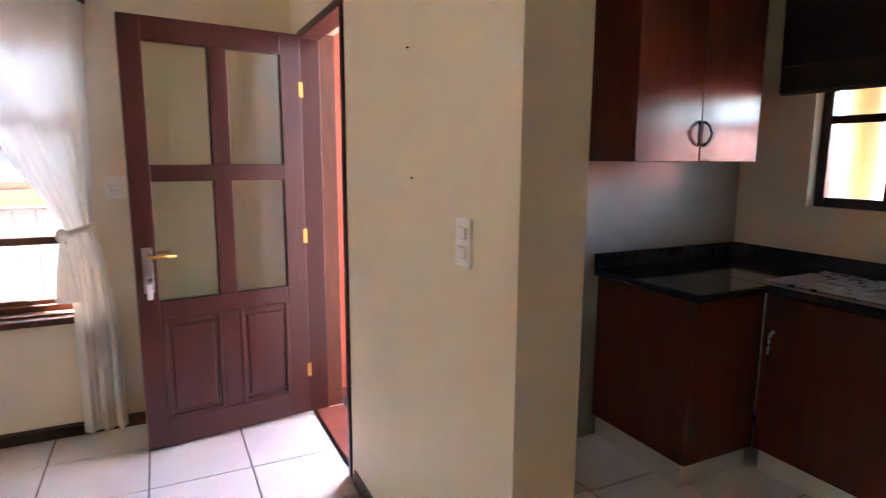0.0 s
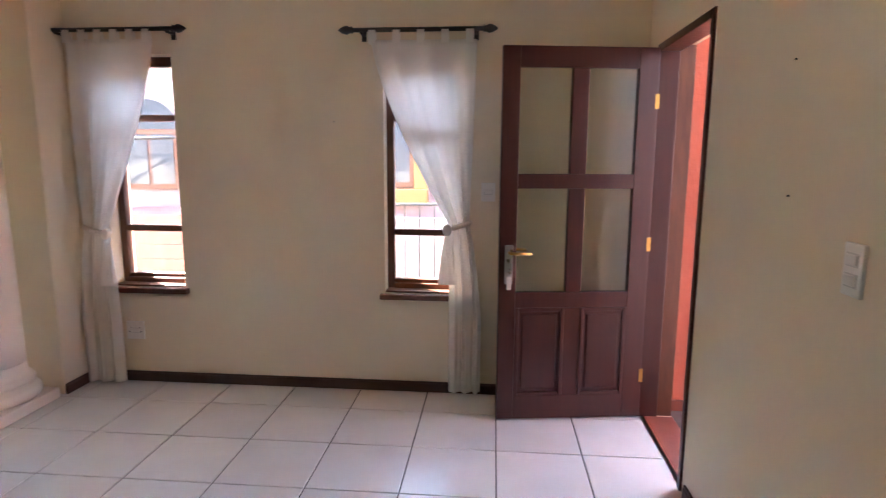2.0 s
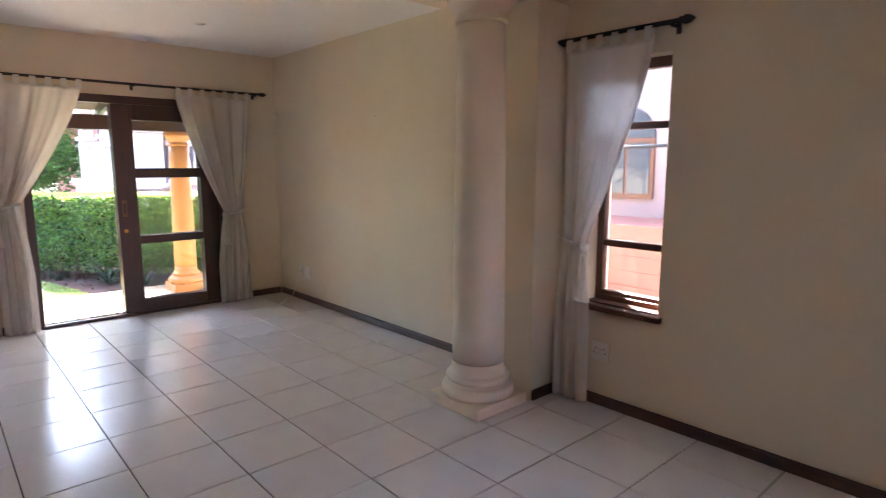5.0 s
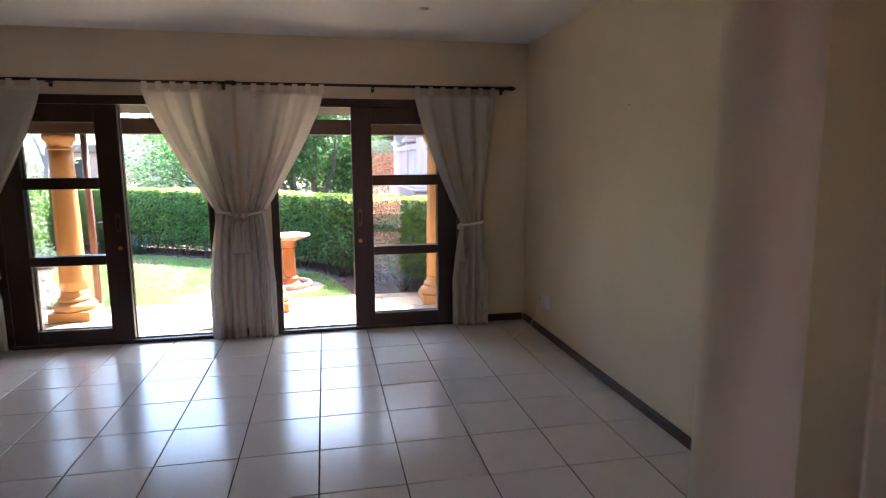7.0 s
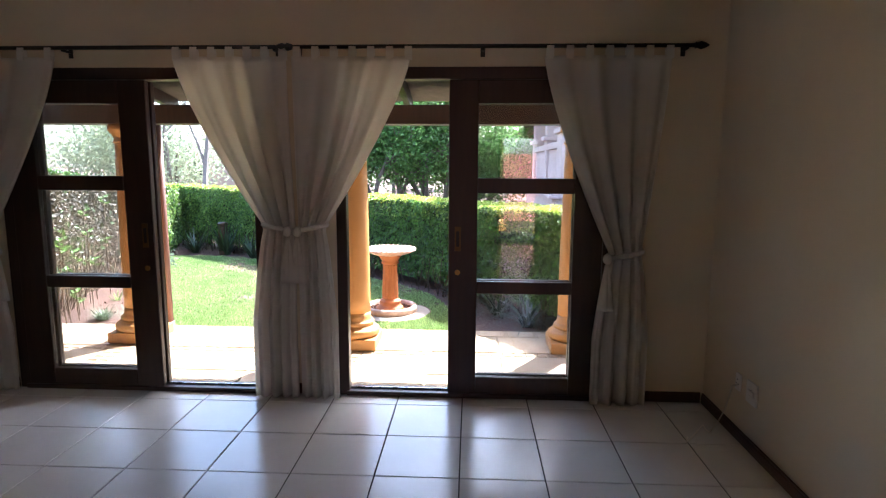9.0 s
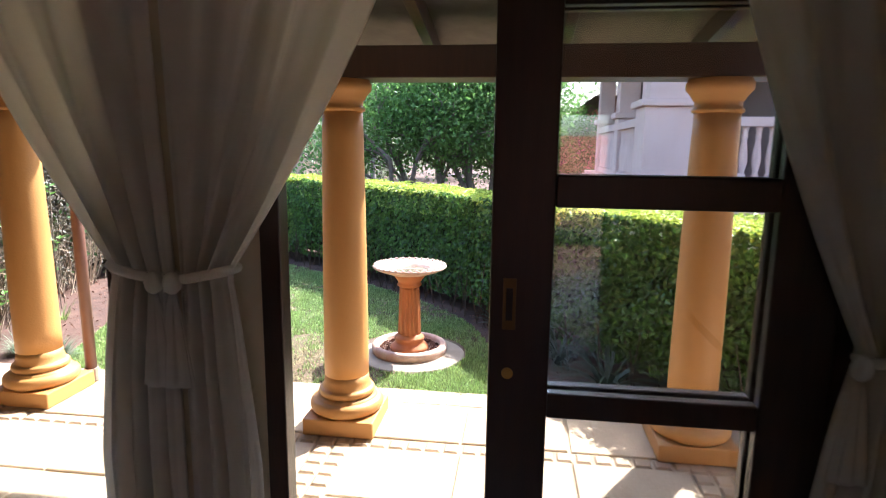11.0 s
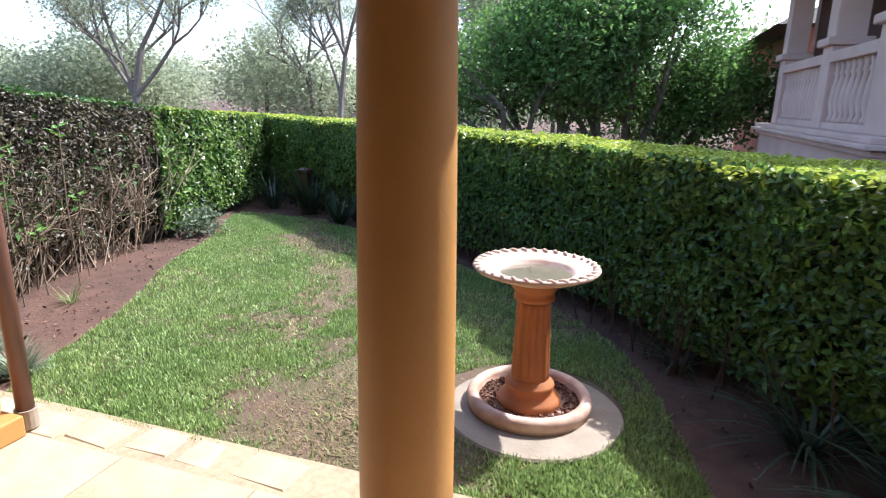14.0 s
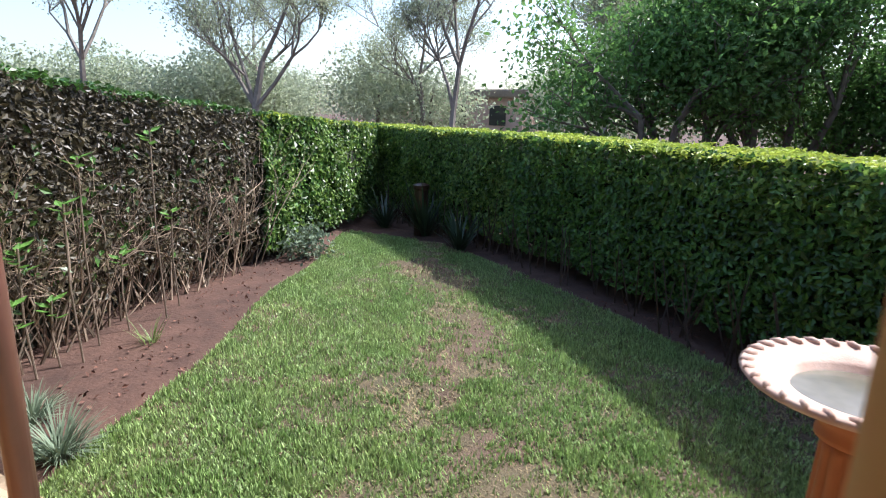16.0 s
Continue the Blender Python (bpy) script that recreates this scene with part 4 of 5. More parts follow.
# unseen cladding added to cut the light bounced onto the veranda columns
for y0, y1, z0, z1 in ((UL[1] + 0.003, UR[0] - 0.003, VZ, UZ), (UR[1] + 0.003, 4.22, VZ, UZ), (UL[0] - 0.049, 4.22, UZ + 0.003, 2.3)):
    tagged(part("house_outer_wall", box(PX - 0.085, PX - 0.066, y0, y1, z0, z1), M_OCHRE), "added unseen ochre cladding that cuts bounce light", "wall", kind="structure")

# ---- garden ground ----
GZ = -0.17
S = 600
tagged(raw("ground", [(-S, -S, GZ), (S, -S, GZ), (S, S, GZ), (-S, S, GZ)], [(0, 1, 2, 3)], M_SOIL), "bare brown garden soil reaching into the distance", "ground", kind="structure")


def lawn_left(x):
    """y of the lawn's curved left edge."""
    f = min(1, max(0, (-8.74 - x) / 4.5))
    return -0.95 - 2.05 * f ** 0.95 + 0.05 * math.sin(3 * x)


def lawn_right(x):
    f = min(1, max(0, (-8.74 - x) / 4.6))
    return 2.35 - 0.30 * f - 3.9 * f ** 2.3 + 0.05 * math.sin(2.3 * x + 1)


nx = 60
V, F = [], []
for i in range(nx + 1):
    x = -8.72 - 4.75 * i / nx
    a, b = lawn_left(x), lawn_right(x)
    for j in range(21):
        y = a + (b - a) * j / 20
        V.append((x, y, GZ + 0.012 + 0.012 * noise.noise((x * 2, y * 2, 0)) * (0 < j < 20)))
for i in range(nx):
    for j in range(20):
        k = i * 21 + j
        F.append((k, k + 21, k + 22, k + 1))
tagged(raw("lawn", V, F, M_LAWN), "green lawn with worn dry patches", "lawn", kind="structure")


def bare(x, y):
    """How bare the turf is (0 to 1)."""
    e = -8.74 - x
    n = noise.noise((x * 1.5, y * 1.5, 3.3)) + 0.6 * noise.noise((x * 4, y * 4, 1.1)) + 0.7 * noise.noise((x * 11, y * 11, 7.1)) + 0.4 * noise.noise((x * 27, y * 27, 5.7))
    strip = max(0, 1 - abs(y - (0.80 - 0.60 * e)) / (0.85 - 0.06 * e))
    patch = max(0, 1 - math.hypot((x + 9.0) / 0.55, (y - 0.45) / 0.65))
    rim = max(0, 1 - (lawn_right(x) - y) / 0.5)
    shade = max(0, 1 - abs(y - (1.45 - 0.66 * e)) / 1.0)
    return 0.95 * strip + 1.5 * patch + 0.6 * rim + 0.55 * shade + 1.05 * n - 0.14


rng = random.Random(4)
V, F, dry = [], [], []
count = 0
while count < 240000:
    x = -8.70 - 4.7 * rng.random() ** 1.25
    a, b = lawn_left(x), lawn_right(x)
    y = a - 0.05 + (b - a + 0.08) * rng.random()
    count += 1
    gap = bare(x, y)
    if rng.random() < min(0.97, gap * 0.95):
        if rng.random() < 0.30:
            dry.append((x, y))
        continue
    if (x + 9.55) ** 2 + (y - 1.5) ** 2 < 0.23:
        continue
    h = rng.uniform(0.016, 0.040) * (1 + 0.55 * noise.noise((x * 9, y * 9, 2.2)))
    t = rng.uniform(0, 6.28)
    w = rng.uniform(0.004, 0.008)
    l = rng.uniform(0.0, 0.025)
    k = len(V)
    z = GZ + 0.008
    dx, dy = math.cos(t), math.sin(t)
    V += [(x - w * dy, y + w * dx, z), (x + w * dy, y - w * dx, z), (x + l * dx, y + l * dy, z + h)]
    F.append((k, k + 1, k + 2))
g = raw("grass", V, F, M_BLADE)
tagged(g, "short green lawn grass blades with bare patches", "grass", kind="stuff")


V, F = [], []
for x, y in dry:
    t, l, k = rng.uniform(0, 6.28), rng.uniform(0.015, 0.04), len(V)
    dx, dy, z = math.cos(t), math.sin(t), GZ + 0.010
    V += [(x - 0.004 * dy, y + 0.004 * dx, z), (x + 0.004 * dy, y - 0.004 * dx, z), (x + l * dx, y + l * dy, z + rng.uniform(0.006, 0.02))]
    F.append((k, k + 1, k + 2))
tagged(raw("dry_grass", V, F, M_STRAW), "dry straw-coloured grass on the worn lawn patches", "grass", kind="stuff")


# ---- hedges ----
def hedge_core(name, line, width, z0, z1s, material, label, parent=None, inset=0.06):
    V, F = [], []
    n = len(line)
    for i, (x, y) in enumerate(line):
        a, b = Vector(line[max(i - 1, 0)]), Vector(line[min(i + 1, n - 1)])
        d = (b - a).normalized()
        nrm = Vector((-d.y, d.x))
        z1 = z1s[i] - inset
        for off, z in ((inset, z0), (inset, z1), (width - inset, z1), (width - inset, z0)):
            p = Vector((x, y)) + nrm * off
            V.append((p.x, p.y, z))
    for i in range(n - 1):
        k = i * 4
        for j in range(4):
            F.append((k + j, k + (j + 1) % 4, k + 4 + (j + 1) % 4, k + 4 + j))
    F += [(0, 1, 2, 3), (4 * n - 1, 4 * n - 2, 4 * n - 3, 4 * n - 4)]
    return raw(name, V, F, material, parent)


def resample(line, zs, step):
    out, oz = [], []
    for (a, b), (za, zb) in zip(zip(line, line[1:]), zip(zs, zs[1:])):
        a, b = Vector(a), Vector(b)
        n = max(1, int((b - a).length / step))
        for k in range(n):
            out.append(tuple(a.lerp(b, k / n)))
            oz.append(za + (zb - za) * k / n)
    out.append(tuple(line[-1]))
    oz.append(zs[-1])
    return out, oz


def hedge_leaves(line, zs, width, z0, n_face, n_top, seed, lumps=0.05):
    """Leaf places and normals on the garden face and on the top."""
    rg = np.random.default_rng(seed)
    pts = [Vector(p) for p in line]
    ln = [0.0]
    for a, b in zip(pts, pts[1:]):
        ln.append(ln[-1] + (b - a).length)
    face, fn, top, tn = [], [], [], []
    for k in range(n_face + n_top):
        s = rg.random() * ln[-1]
        i = max(0, min(len(pts) - 2, int(np.searchsorted(ln, s)) - 1))
        f = (s - ln[i]) / max(1e-6, ln[i + 1] - ln[i])
        p = pts[i].lerp(pts[i + 1], f)
        d = (pts[i + 1] - pts[i]).normalized()
        nr = Vector((-d.y, d.x))
        zt = zs[i] + (zs[i + 1] - zs[i]) * f
        if k < n_face:
            z = z0 + (zt - z0) * rg.random() ** 0.85
            bulge = lumps * noise.noise((p.x * 2.2, p.y * 2.2, z * 2.2)) + abs(rg.normal(0, 0.03))
            q = p + nr * (bulge + 0.02)
            face.append((q.x, q.y, z))
            fn.append((-nr.x, -nr.y, 0.35))
        else:
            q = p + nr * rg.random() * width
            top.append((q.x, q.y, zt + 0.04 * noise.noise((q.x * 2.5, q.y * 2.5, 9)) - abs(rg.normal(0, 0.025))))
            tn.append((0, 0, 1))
    return face, fn, top, tn


RL = [(-16.2, -6.2), (-14.7, -3.4), (-13.4, -1.2), (-12.3, 0.35), (-11.2, 1.55), (-10.0, 2.55), (-9.0, 3.35), (-8.2, 4.1)]
RZ = [1.1, 1.08, 1.07, 1.06, 1.05, 1.05, 1.07, 1.08]
RL = list(reversed(RL))
RZ = list(reversed(RZ))
rl, rz = resample(RL, RZ, 0.3)
RLW = 0.95
# the far side lies to the right of the walk along this line, so turn it round
rl, rz = list(reversed(rl)), list(reversed(rz))
hr = thing("hedge", (0, 0, 0), "clipped green hedge with sunlit yellow-green top", "hedge")
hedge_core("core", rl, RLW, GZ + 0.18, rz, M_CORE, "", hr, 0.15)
f, fn, tp, tn = hedge_leaves(rl, rz, RLW, GZ + 0.12, 52000, 24000, 2, 0.10)
leaf_cloud("leaves", f, fn, 0.032, M_LEAF, hr, 5)
leaf_cloud("top_leaves", tp, tn, 0.028, M_LEAFY, hr, 6, label="yellow-green top leaves with sunlight put into the colour")
# lighter leaves paint sunlight on the far stretch and the upper face
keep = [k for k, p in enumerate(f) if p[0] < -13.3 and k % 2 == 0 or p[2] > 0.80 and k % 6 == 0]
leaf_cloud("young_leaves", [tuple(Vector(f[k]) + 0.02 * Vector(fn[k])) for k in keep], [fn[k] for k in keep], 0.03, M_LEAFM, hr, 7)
segs = []
rg = random.Random(8)
for k in range(240):
    i = rg.randrange(len(rl) - 1)
    p = Vector((*rl[i], GZ)) + Vector((rg.uniform(-0.15, 0.15), rg.uniform(-0.15, 0.15), 0))
    q = p + Vector((rg.uniform(-0.15, 0.15), rg.uniform(-0.15, 0.15), rg.uniform(0.3, 0.6)))
    segs.append((p, q, 0.008, 0.004))
sticks("stem_mass", segs, M_STEM, hr)

LL = [(-15.2, -3.75), (-13.9, -3.35), (-12.6, -3.0), (-11.75, -2.82)]
LZ = [1.1, 1.13, 1.2, 1.25]
ll, lz = resample(LL, LZ, 0.25)
hl = thing("hedge", (0, 0, 0), "leafy bright green end of the side hedge", "hedge")
lf = list(reversed(ll))
lzr = list(reversed(lz))
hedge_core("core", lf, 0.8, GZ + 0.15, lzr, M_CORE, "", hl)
f, fn, tp, tn = hedge_leaves(lf, lzr, 0.8, GZ + 0.1, 9000, 4500, 12, 0.08)
leaf_cloud("leaves", f, fn, 0.042, M_LEAF, hl, 15)
# every third face leaf repeated in a lighter green, as if sunlit
leaf_cloud("young_leaves", [tuple(Vector(p) + 0.02 * Vector(n)) for p, n in zip(f[::3], fn[::3])], fn[::3], 0.036, M_LEAFM, hl, 17)
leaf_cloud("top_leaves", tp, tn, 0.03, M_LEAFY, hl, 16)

BL = [(-11.75, -2.86), (-10.2, -2.55), (-9.2, -2.15), (-8.2, -1.85), (-7.2, -1.75)]
BZ = [1.25, 1.36, 1.45, 1.52, 1.55]
bl, bz = resample(BL, BZ, 0.25)
hb = thing("hedge", (0, 0, 0), "bare twiggy side hedge with few leaves", "hedge")
br, bzr = list(reversed(bl)), list(reversed(bz))
br, bzr = bl, bz
# backing block whose blackness paints the shade behind the twigs
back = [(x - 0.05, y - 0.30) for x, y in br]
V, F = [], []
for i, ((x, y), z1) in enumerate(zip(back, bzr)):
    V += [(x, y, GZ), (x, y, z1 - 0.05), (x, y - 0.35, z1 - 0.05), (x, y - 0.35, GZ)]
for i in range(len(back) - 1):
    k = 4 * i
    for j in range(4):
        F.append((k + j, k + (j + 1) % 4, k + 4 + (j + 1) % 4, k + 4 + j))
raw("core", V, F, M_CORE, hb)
segs, tips = [], []
rg = random.Random(21)


def twig(p, d, ln, r, depth):
    q = p + d * ln
    segs.append((p, q, r, r * 0.7))
    if depth == 0:
        tips.append(q)
        return
    for _ in range(rg.choice((2, 2, 3))):
        nd = (d + Vector((rg.gauss(0, 0.6), rg.gauss(0, 0.32), rg.gauss(0.1, 0.45)))).normalized()
        twig(q, nd, ln * rg.uniform(0.6, 0.95), r * 0.66, depth - 1)


for k in range(400):
    i = rg.randrange(len(br) - 1)
    f = rg.random()
    x, y = br[i][0] + (br[i + 1][0] - br[i][0]) * f, br[i][1] + (br[i + 1][1] - br[i][1]) * f
    p = Vector((x, y - rg.uniform(0.0, 0.4), GZ - 0.02))
    twig(p, Vector((rg.gauss(0, 0.5), rg.gauss(0.05, 0.25), 1)).normalized(), rg.uniform(0.28, 0.5), rg.uniform(0.004, 0.010), 3)
lim = []
for p, q, a, b in segs:
    i = min(range(len(br)), key=lambda n: abs(br[n][0] - q.x))
    if q.z < bzr[i] + 0.02 and q.y < br[i][1] + 0.12:
        lim.append((p, q, a, b))
sticks("twig_mass", lim, M_TWIG, hb)
c, n = [], []
for q in tips:
    i = min(range(len(br)), key=lambda k: abs(br[k][0] - q.x))
    if q.z < bzr[i] and q.y < br[i][1] + 0.1 and rg.random() < 0.45:
        c.append(tuple(q))
        n.append((0.2, 1, 0.5))
leaf_cloud("leaves", c, n, 0.038, M_LEAF, hb, 31)
f, fn, tp, tn = hedge_leaves([(x, y - 0.8) for x, y in br], bzr, 0.85, 0.6, 1, 5500, 41)
leaf_cloud("top_leaves", tp, tn, 0.028, M_LEAF, hb, 42)
rn = np.random.default_rng(43)
c = []
for k in range(26000):
    i = int(rn.integers(0, len(br) - 1))
    f = rn.random()
    x, y = br[i][0] + (br[i + 1][0] - br[i][0]) * f, br[i][1] + (br[i + 1][1] - br[i][1]) * f
    z = GZ + 0.12 + (bzr[i] - GZ - 0.12) * rn.random() ** 0.6
    if noise.noise((x * 3.5, z * 3.5, 4.0)) + 0.75 * (z - 0.55) < -0.22:
        continue
    c.append((x, y + 0.06 - 0.34 * rn.random(), z))
leaf_cloud("face_leaves", c, [(0.1, 1, 0.4)] * len(c), 0.027, M_LEAFD, hb, 44, label="small dull olive leaves")

# big glossy leaf sprigs growing out of the bare hedge
for (x, y, z, n) in ((-10.28, -2.20, 1.13, 6), (-9.75, -2.12, 0.98, 4), (-9.3, -1.95, 0.55, 7), (-9.55, -1.95, 0.75, 4), (-9.0, -1.75, 0.15, 7), (-10.5, -2.35, 0.55, 4), (-9.2, -1.88, 0.28, 7), (-8.85, -1.74, 0.42, 8), (-9.05, -1.9, 0.72, 6), (-9.45, -2.0, 0.22, 6), (-10.0, -2.2, 0.35, 5), (-8.7, -1.68, 0.75, 7)):
    sp = thing("hedge_sprig", (x, y - 0.14, GZ), "young shoot with large bright green leaves", "shoot", "hedge shoots")
    part("stem", tube([(0, 0, 0), (0.02, 0.0, (z - GZ) * 0.5), (0, 0, z - GZ)], 0.006, 6), M_TWIG, sp)
    for k in range(n):
        a = 6.28 * k / n + x
        L = 0.095
        d = Vector((math.cos(a), math.sin(a), 0.35))
        s = Vector((-math.sin(a), math.cos(a), 0))
        o = Vector((0, 0, z - GZ - 0.02 * k))
        raw("leaf", [o, o + d * L * 0.5 + s * 0.028, o + d * L, o + d * L * 0.5 - s * 0.028, o + d * L * 0.5 - Vector((0, 0, 0.01))], [(0, 1, 4), (1, 2, 4), (2, 3, 4), (3, 0, 4)], M_SHOOT, sp)


# ---- bird bath ----
bath = thing("bird_bath", (-9.55, 1.50, GZ + 0.045), "fluted terracotta bird bath with pale scalloped bowl", "bird bath")
prof = [(0.16, 0.0), (0.16, 0.025), (0.15, 0.04), (0.125, 0.06), (0.115, 0.085), (0.125, 0.10), (0.118, 0.115), (0.10, 0.125), (0.096, 0.14)]
part("foot", lathe(prof, 40), M_TERRA, bath, smooth=True)
prof = [(0.096 - 0.014 * i / 14, 0.14 + 0.40 * i / 14) for i in range(15)]
part("stem", lathe(prof, 96, 14, 0.012, 0.16, 0.52), M_TERRA, bath, smooth=True)
prof = [(0.082, 0.54), (0.10, 0.55), (0.10, 0.565), (0.09, 0.575), (0.105, 0.60), (0.13, 0.635), (0.135, 0.65)]
part("neck", lathe(prof, 40), M_TERRA, bath, smooth=True)
prof = [(0.10, 0.645), (0.17, 0.652), (0.25, 0.680), (0.295, 0.70), (0.305, 0.712), (0.295, 0.722), (0.24, 0.708), (0.195, 0.696), (0.182, 0.688), (0.172, 0.668), (0.15, 0.660), (0.02, 0.658)]
part("bowl", lathe(prof, 72), M_TERRAP, bath, "weathered pale pink bowl", smooth=True)
for k in range(32):
    a = 2 * math.pi * k / 32
    bm = bmesh.new()
    bmesh.ops.create_icosphere(bm, subdivisions=1, radius=1)
    bmesh.ops.transform(bm, matrix=Matrix.Translation((0.283 * math.cos(a), 0.283 * math.sin(a), 0.717)) @ Matrix.Rotation(a + 0.75, 4, "Z") @ Matrix.Diagonal((0.029, 0.011, 0.016, 1)), verts=bm.verts)
    part("scallop", bm, M_TERRAP, bath, smooth=True)
part("water", lathe([(0.172, 0.672), (0.01, 0.6725)], 40), M_WET, bath, "wet stained basin floor")
slab = tagged(part("bath_slab", lathe([(0.43, GZ - 0.02), (0.44, GZ + 0.02), (0.43, GZ + 0.03)], 48), M_CONC), "round worn concrete slab under the bird bath", "slab")
slab.location = (-9.5, 1.53, 0)
ring = tagged(part("bath_ring", lathe([(0.31, 0.0), (0.315, 0.05), (0.30, 0.07), (0.265, 0.07), (0.255, 0.05), (0.25, 0.012)], 56), M_TERRAP, smooth=True), "round weathered terracotta edging ring", "edging ring")
ring.location = (-9.55, 1.50, GZ + 0.03)
rg = np.random.default_rng(9)
c, n = [], []
for k in range(900):
    a, r = rg.random() * 6.28, 0.15 + 0.105 * math.sqrt(rg.random())
    c.append((-9.55 + r * math.cos(a), 1.5 + r * math.sin(a), GZ + 0.05 + 0.012 * rg.random()))
    n.append((0, 0, 1))
tagged(leaf_cloud("bark_chips", c, n, 0.016, M_BARK, None, 3), "brown bark chips inside the edging ring", "bark chips", kind="stuff")


# ---- strap-leaved plants, lavender, seedlings ----
def strap_plant(place, n, ln, width, material, label, seed, droop=0.7, name="strap_plant"):
    root = thing(name, place, label, "plant")
    rg = random.Random(seed)
    V, F = [], []
    for k in range(n):
        a = rg.uniform(0, 6.28)
        L = ln * rg.uniform(0.6, 1.15)
        up = rg.uniform(0.5, 1.3)
        d = Vector((math.cos(a), math.sin(a), 0))
        s = Vector((-d.y, d.x, 0)) * width * rg.uniform(0.6, 1.1)
        base = d * rg.uniform(0, 0.07)
        kk = len(V)
        for j in range(6):
            t = j / 5
            p = base + d * L * (t * 0.35 + 0.45 * t * t * droop) + Vector((0, 0, L * (up * t * 0.75 - droop * 0.6 * t * t)))
            w = (1 - t ** 2.2) * 0.5 + 0.02
            V += [p + s * w, p - s * w]
        for j in range(5):
            F.append((kk + 2 * j, kk + 2 * j + 1, kk + 2 * j + 3, kk + 2 * j + 2))
    lv = raw("leaves", V, F, material, root)
    lv["kind"] = "stuff"
    return root


strap_plant((-9.55, 2.75, GZ), 60, 0.75, 0.022, M_STRAP, "arching dark strap-leaved plant under the hedge", 1)
strap_plant((-9.05, 3.05, GZ), 60, 0.8, 0.022, M_STRAP, "arching dark strap-leaved plant under the hedge", 2)
strap_plant((-10.3, 2.25, GZ), 36, 0.45, 0.016, M_STRAP, "arching dark strap-leaved plant under the hedge", 3)
strap_plant((-13.75, -2.25, GZ), 90, 0.75, 0.03, M_STRAP, "upright dark clump in the far garden corner", 4, 0.15)
strap_plant((-13.95, -2.95, GZ), 70, 0.6, 0.03, M_STRAP, "upright dark clump in the far garden corner", 5, 0.25)
strap_plant((-13.3, -1.55, GZ), 70, 0.6, 0.03, M_STRAP, "upright dark clump in the far garden corner", 6, 0.2)
strap_plant((-9.95, -2.05, GZ), 40, 0.2, 0.008, M_BLADE, "small feathery green seedling in the bed", 7, 0.3, "seedling")
strap_plant((-8.95, -1.25, GZ), 260, 0.28, 0.008, M_LEAFG, "grey-green lavender bush at the patio corner", 8, 0.45, "lavender")
strap_plant((-9.05, -1.65, GZ), 200, 0.26, 0.008, M_LEAFG, "grey-green lavender bush at the patio corner", 9, 0.45, "lavender")
# turned post shape added in place of a dark brown shrub
post = thing("shrub_stand_in", (-13.75, -2.3, GZ), "short brown post shape standing in for a dark shrub", "post")
part("body", lathe([(0.09, 0), (0.085, 0.55), (0.10, 0.57), (0.10, 0.61), (0.05, 0.63)], 20), M_WOODD, post)
rg = np.random.default_rng(77)
c = np.stack([rg.uniform(-12.3, -9.2, 500), np.zeros(500), np.full(500, GZ + 0.012)], 1)
c[:, 1] = [lawn_right(x) + 0.1 + 0.5 * rg.random() if k % 2 else lawn_left(x) - 0.1 - 0.6 * rg.random() for k, x in enumerate(c[:, 0])]
tagged(leaf_cloud("fallen_leaves", c, [(0, 0, 1)] * 500, 0.018, M_BARK, None, 78), "dry fallen leaves scattered over the soil", "leaves", kind="stuff")
rg = np.random.default_rng(79)
cc = rg.normal(0, 0.13, (700, 3)) * (1, 1, 0.8) + (0, 0, 0.14)
bush = thing("low_bush", (-12.15, -2.72, GZ), "small round green bush at the hedge foot", "bush")
leaf_cloud("leaves", cc, cc - (0, 0, 0.1), 0.03, M_LEAFG, bush, 80)


# ---- trees ----
def tree(name, place, trunk_h, trunk_r, spread, height, leaves, size, material, label, seed, levels=4, stems=1, low=0.35, cluster=0.35, bark=None):
    root = thing(name, place, label, "tree")
    rg = random.Random(seed)
    segs, tips = [], []

    def grow(p, d, ln, r, lv):
        q = p + d * ln * 0.5 + Vector((rg.gauss(0, 0.03), rg.gauss(0, 0.03), 0)) * ln
        e = q + (d + Vector((rg.gauss(0, 0.1), rg.gauss(0, 0.1), 0.05))).normalized() * ln * 0.5
        segs.append((p, q, r, r * 0.85))
        segs.append((q, e, r * 0.85, r * 0.68))
        if lv <= 1:
            tips.append((e, ln))
            tips.append((q, ln))
        if lv == 0:
            return
        for _ in range(rg.choice((3, 3, 4)) if lv > 1 else 3):
            nd = (d * 0.75 + Vector((rg.gauss(0, spread), rg.gauss(0, spread), rg.gauss(low, 0.25)))).normalized()
            grow(e if rg.random() < 0.65 else q, nd, ln * rg.uniform(0.58, 0.82), r * 0.55, lv - 1)

    for k in range(stems):
        d = Vector((rg.gauss(0, 0.05 if stems == 1 else 0.28), rg.gauss(0, 0.05 if stems == 1 else 0.28), 1)).normalized()
        grow(Vector((rg.gauss(0, 0.02 if stems == 1 else 0.3), rg.gauss(0, 0.02 if stems == 1 else 0.3), 0)), d, trunk_h, trunk_r, levels)
    top = max(q.z for _, q, _, _ in segs)
    f = height / top
    segs = [(p * f, q * f, a, b) for p, q, a, b in segs]
    sticks("trunk", segs, bark or M_TRUNK, root, 5)
    rn = np.random.default_rng(seed)
    pts = np.array([tuple(t * f) for t, _ in tips])
    idx = rn.integers(0, len(pts), leaves)
    c = pts[idx] + rn.normal(0, cluster, (leaves, 3))
    leaf_cloud("crown", c, rn.normal(0, 1, (leaves, 3)) + (0, 0, 0.4), size, material, root, seed)
    return root


